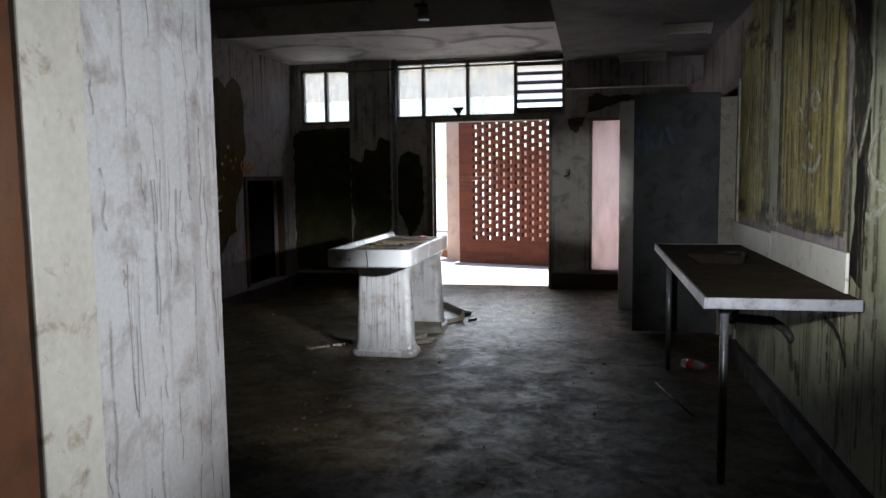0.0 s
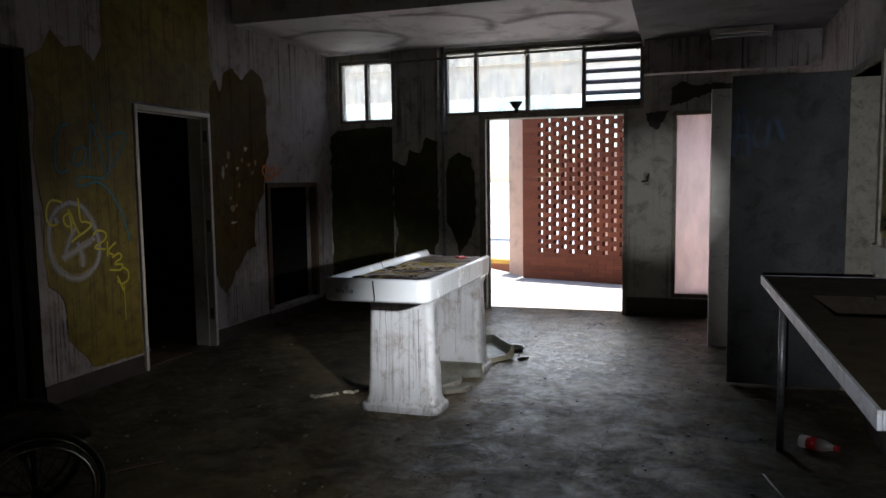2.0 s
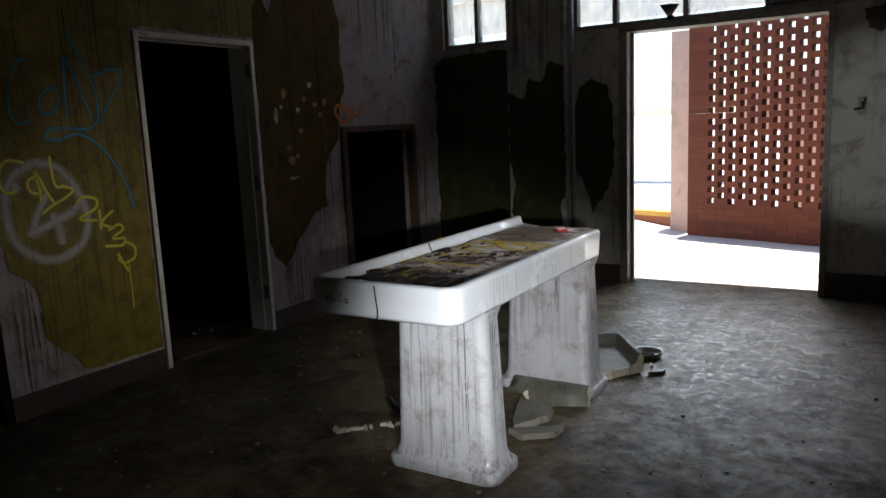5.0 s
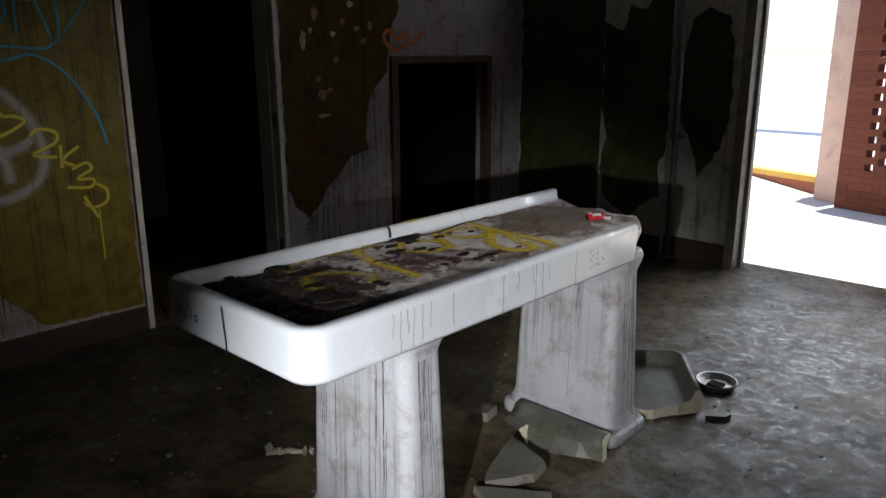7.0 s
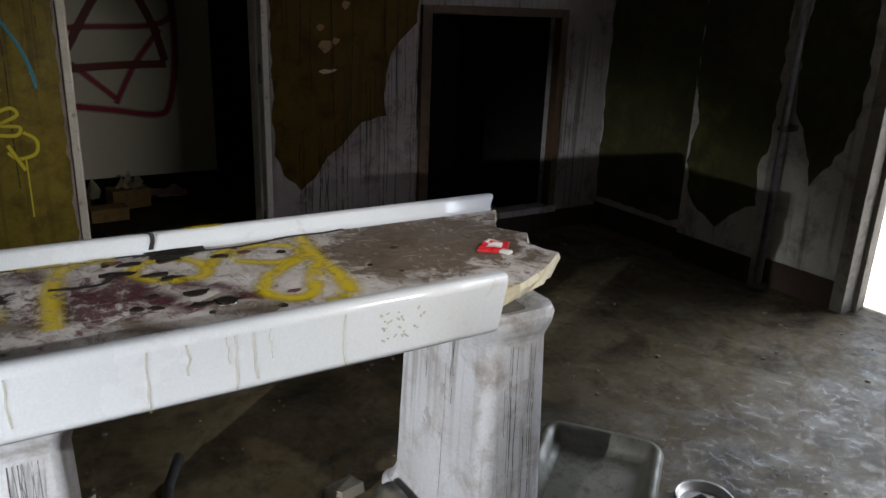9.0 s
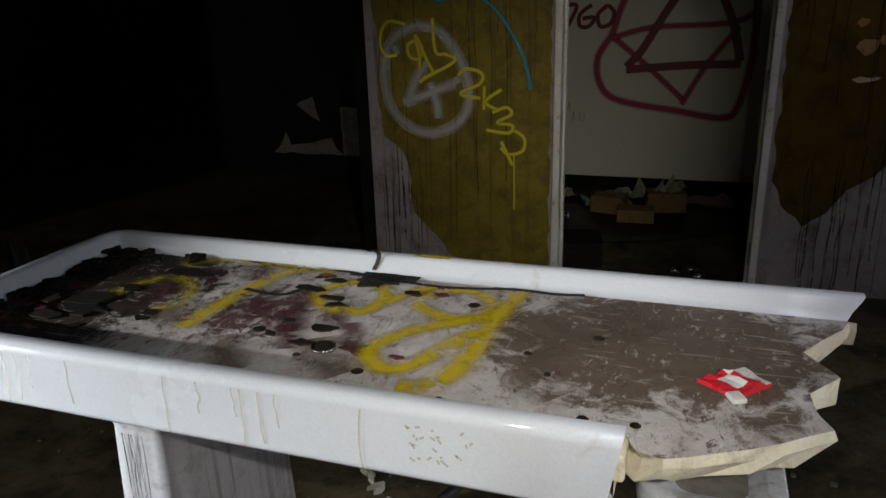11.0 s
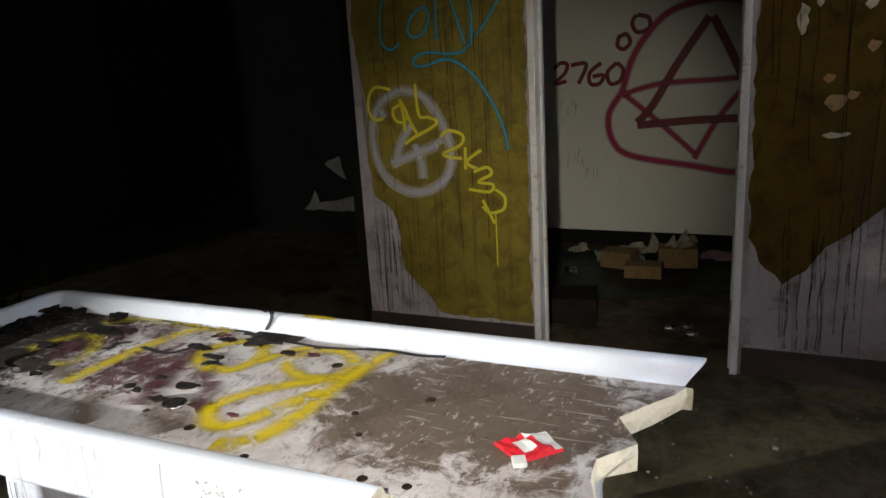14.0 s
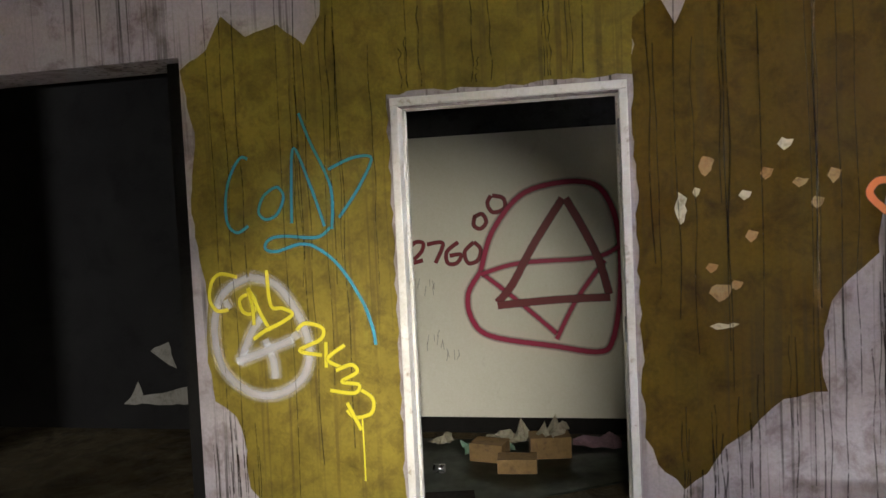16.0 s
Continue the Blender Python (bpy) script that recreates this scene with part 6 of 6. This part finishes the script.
def ring_mesh(radius, thick, n=40):
    bm = bmesh.new()
    k = 8
    rows = [[bm.verts.new(((radius + thick * math.cos(b)) * math.cos(a), thick * math.sin(b), (radius + thick * math.cos(b)) * math.sin(a))) for b in [2 * math.pi * j / k for j in range(k)]] for a in [2 * math.pi * i / n for i in range(n)]]
    for i in range(n):
        for j in range(k):
            bm.faces.new((rows[i][j], rows[(i + 1) % n][j], rows[(i + 1) % n][(j + 1) % k], rows[i][(j + 1) % k])).smooth = True
    return bm


def wheelchair(x, y, turn):
    ob = empty("wheelchair", (x, y, 0), "old wheelchair with chromed push rims in the dark", "wheelchair")
    base_m = Matrix.Translation((x, y, 0)) @ pose(0, 0, 0, 0, 0, turn)

    def put(name, bm, mat, parent=ob, label=""):
        bmesh.ops.transform(bm, matrix=base_m, verts=bm.verts)
        return part(name, bm, mat, parent, label)

    for side in (-0.27, 0.27):
        bm = ring_mesh(0.24, 0.014)
        bmesh.ops.translate(bm, vec=(0, side, 0.254), verts=bm.verts)
        # far rings, hubs and spokes are coloured dark for the unlit corner
        near = side < 0
        wheel = put("wheel", bm, BLACK, label="large spoked wheel with black tyre")
        out = side + (0.045 if side > 0 else -0.045)
        for r, t, s, nm in ((0.224, 0.007, side, "rim"), (0.20, 0.008, out, "push_rim")):
            bm = ring_mesh(r, t)
            bmesh.ops.translate(bm, vec=(0, s, 0.254), verts=bm.verts)
            put(nm, bm, RIM_METAL if near else RING_SHADED, wheel, "thin metal ring")
        bm = bmesh.new()
        tube(bm, (0, side - 0.03, 0.254), (0, side + 0.03, 0.254), 0.025, 12)
        put("hub", bm, BLACK, wheel)
        for k in range(18):
            a = 2 * math.pi * k / 18
            bm = bmesh.new()
            tube(bm, (0.02 * math.cos(a + 0.6), side, 0.254 + 0.02 * math.sin(a + 0.6)), (0.222 * math.cos(a), side, 0.254 + 0.222 * math.sin(a)), 0.0015, 5)
            put("spoke", bm, BLACK, wheel)
    bm = bmesh.new()
    box(bm, (-0.2, -0.2, 0.42), (0.22, 0.2, 0.45), 0.01)
    put("seat", bm, VINYL, label="sagging black vinyl seat")
    bm = bmesh.new()
    tube(bm, (0, -0.27, 0.254), (0, 0.27, 0.254), 0.012, 8)
    put("axle", bm, BLACK)
    for s in (-0.19, 0.19):
        bm = bmesh.new()
        tube(bm, (0.0, s, 0.254), (0.0, s, 0.42), 0.012, 8)
        put("frame_tube", bm, BLACK)


wheelchair(-1.60, 4.58, 52)

# ---- bare plaster low on the side room's wall ----


def on_side_wall(u, v, d):
    return (-5.20 + d, u, v)


for outline, seed in (([(4.74, 0.20), (4.735, 0.61), (5.0, 0.62), (5.4, 0.60), (5.6, 0.55), (5.6, 0.20)], 401), ([(4.05, 0.20), (4.12, 0.26), (4.19, 0.385), (4.23, 0.27), (4.4, 0.29), (4.55, 0.33), (4.64, 0.345), (4.668, 0.266), (4.738, 0.20)], 402),
                      ([(4.32, 0.627), (4.36, 0.66), (4.42, 0.675), (4.48, 0.70), (4.50, 0.60), (4.54, 0.49), (4.47, 0.52), (4.40, 0.57)], 403)):
    part("bare_plaster", ragged_sheet(outline, on_side_wall, 0.004, 0.05, 0.008, seed), CEMENT, wall_side_room, "pale bare plaster under dark peeling paint")

# ---- the room behind the doorway ----
bm = bmesh.new()
box(bm, (-5.22, 6.10, 0.13), (-5.16, 8.25, 2.16), 0.006)
board = tagged(finish("cream_panel", bm, BOARD), "large cream panel with crimson graffiti on the wall", "panel")
for pts in ([(6.495, 1.373), (6.543, 1.412), (6.597, 1.402), (6.581, 1.341), (6.506, 1.266), (6.591, 1.279)], [(6.626, 1.393), (6.743, 1.396), (6.682, 1.256)],
            [(6.854, 1.4), (6.769, 1.334), (6.773, 1.253), (6.839, 1.251), (6.871, 1.31), (6.788, 1.305)], [(6.969, 1.396), (6.9, 1.33), (6.921, 1.248), (6.991, 1.266), (7.015, 1.345), (6.969, 1.396)],
            [(7.105, 1.722), (7.078, 1.663), (7.116, 1.602), (7.197, 1.626), (7.192, 1.697), (7.113, 1.721)], [(6.986, 1.588), (6.974, 1.516), (7.022, 1.49), (7.064, 1.536), (7.035, 1.594), (6.977, 1.572)]):
    stroke(pts, 0.034, on_board, 0.003, SPRAY_DARKRED, board, label="dark red sprayed figure")
for pts, w in (([(7.008, 1.185), (7.102, 1.462), (7.312, 1.711), (7.589, 1.787), (7.819, 1.762), (7.927, 1.621), (7.975, 1.387), (7.97, 1.0), (7.912, 0.687), (7.814, 0.601), (7.505, 0.644), (7.068, 0.718), (6.931, 0.842), (6.911, 1.025), (7.008, 1.185)], 0.07),
               ([(7.027, 1.164), (7.28, 0.956), (7.528, 0.731)], 0.058), ([(7.526, 0.692), (7.673, 0.967), (7.875, 1.236)], 0.058), ([(7.007, 1.164), (7.292, 1.236), (7.8, 1.258), (7.973, 1.329)], 0.058)):
    stroke(pts, w, on_board, 0.003, SPRAY_RED, board, label="crimson sprayed ring and star")
for pts in ([(7.604, 1.676), (7.397, 1.371), (7.225, 1.078), (7.119, 0.96)], [(7.624, 1.675), (7.731, 1.475), (7.837, 1.237), (7.897, 1.001)], [(7.119, 0.939), (7.518, 0.97), (7.904, 0.981)]):
    stroke(pts, 0.064, on_board, 0.004, SPRAY_DARKRED, board, label="dark red sprayed triangle")
rng = random.Random(41)
for y, z, n in ((6.62, 1.12, 6), (6.66, 0.72, 7), (6.80, 0.60, 5)):
    for k in range(n):
        yy, zz = y + rng.uniform(-0.07, 0.07), z + rng.uniform(-0.05, 0.05)
        stroke([(yy, zz), (yy + rng.uniform(-0.02, 0.02), zz - rng.uniform(0.03, 0.08))], 0.008, on_board, 0.003, RUN, board, "smudge")


# lighter strip: light on the wall above the panel, put in as colour
bm = bmesh.new()
box(bm, (-5.22, 6.03, 2.17), (-5.212, 8.59, 3.0))
part("painted_band", bm, DOOR_GREY, wall_side_room, "lighter strip for the lit wall above the panel")


def carton(x, y, z, lx, ly, lz, turn, label, mat=CARD):
    ob = empty("cardboard_box", (x, y, z), label, "box", "cartons in the side room")
    m = Matrix.Translation((x, y, z)) @ pose(0, 0, 0, 0, 0, turn)
    for name, lo, hi, tilt in (("side", (-lx / 2, -ly / 2, 0), (lx / 2, -ly / 2 + 0.006, lz), 0), ("side", (-lx / 2, ly / 2 - 0.006, 0), (lx / 2, ly / 2, lz), 0), ("side", (-lx / 2, -ly / 2 + 0.006, 0), (-lx / 2 + 0.006, ly / 2 - 0.006, lz), 0),
                               ("side", (lx / 2 - 0.006, -ly / 2 + 0.006, 0), (lx / 2, ly / 2 - 0.006, lz), 0), ("top", (-lx / 2, -ly / 2, lz), (lx / 2, ly / 2, lz + 0.006), 0), ("bottom", (-lx / 2 + 0.006, -ly / 2 + 0.006, 0.002), (lx / 2 - 0.006, ly / 2 - 0.006, 0.008), 0)):
        bm = bmesh.new()
        box(bm, lo, hi)
        bmesh.ops.transform(bm, matrix=m, verts=bm.verts)
        part(name, bm, mat, ob)


carton(-4.42, 7.30, 0.012, 0.15, 0.24, 0.08, 4, "flat brown cardboard box on the littered floor")
carton(-4.62, 7.10, 0.012, 0.16, 0.22, 0.11, -12, "crushed brown cardboard box on the littered floor")
carton(-4.72, 7.48, 0.012, 0.17, 0.26, 0.13, 10, "brown cardboard box with an open lid on the floor")
# card near black: the doorway's gloom is put in its colour
carton(-3.55, 6.98, 0.0, 0.26, 0.40, 0.14, 12, "near-black cardboard box inside the doorway", DARK)
shard("glass_sheet", [(-3.75, 6.60), (-3.95, 7.40), (-4.45, 8.2), (-5.05, 8.2), (-5.05, 6.35), (-4.0, 6.35)], 0.006, 0.004, (0, 0, 0), SHEET_GLASS, "large dusty sheet of glass on the floor", "glass")


def crumpled(name, x, y, z, w, l, turn, mat, label, seed):
    """A creased sheet of paper."""
    rng = random.Random(seed)
    bm = bmesh.new()
    n = 5
    grid = [[bm.verts.new(((i / n - 0.5) * w + rng.uniform(-.01, .01), (j / n - 0.5) * l + rng.uniform(-.01, .01), 0.004 + abs(rng.gauss(0, 0.03)) * (0.4 + math.sin(i * 1.3) ** 2))) for j in range(n + 1)] for i in range(n + 1)]
    for i in range(n):
        for j in range(n):
            bm.faces.new((grid[i][j], grid[i + 1][j], grid[i + 1][j + 1], grid[i][j + 1]))
    bmesh.ops.solidify(bm, geom=bm.faces[:], thickness=0.002)
    bmesh.ops.transform(bm, matrix=Matrix.Translation((x, y, z)) @ pose(0, 0, 0, 0, 0, turn), verts=bm.verts)
    low = min(v.co.z for v in bm.verts)
    bmesh.ops.translate(bm, vec=(0, 0, z - low), verts=bm.verts)
    return tagged(finish(name, bm, mat), label, "paper", "loose papers")


crumpled("paper_sheet", -4.85, 7.05, 0.012, 0.24, 0.34, 20, MINT, "pale green crumpled paper on the floor", 1)
crumpled("paper_sheet", -4.92, 7.18, 0.05, 0.20, 0.26, -30, PAPER, "cream crumpled paper on the floor", 2)
crumpled("paper_sheet", -4.95, 6.72, 0.012, 0.12, 0.16, 50, PAPER, "cream crumpled paper on the floor", 3)
crumpled("paper_sheet", -4.95, 7.78, 0.012, 0.18, 0.32, 5, PINKP, "pale pink crumpled paper on the floor", 4)
crumpled("paper_sheet", -4.74, 7.50, 0.15, 0.14, 0.20, 60, PAPER, "cream crumpled paper on a box", 5)
shard("card_sheet", [(-3.05, 7.15), (-3.02, 7.62), (-3.55, 7.45), (-3.38, 7.25)], 0.006, 0.004, (0, 0, 0), TRIM_WOOD, "flattened brown card on the floor", "card")
for x, y, r in ((-3.45, 7.60, 0.022), (-3.50, 7.68, 0.02), (-4.36, 6.82, 0.03), (-3.40, 7.72, 0.018)):
    bm = bmesh.new()
    tube(bm, (x, y - 0.035, r), (x, y + 0.035, r), r, 14)
    can = tagged(finish("tin_can", bm, CHROME), "small shiny tin can lying on the floor", "can", "tin cans")
    bm = bmesh.new()
    tube(bm, (x, y + 0.035, r), (x, y + 0.037, r), r * 0.9, 14)
    part("can_lid", bm, STEEL, can)
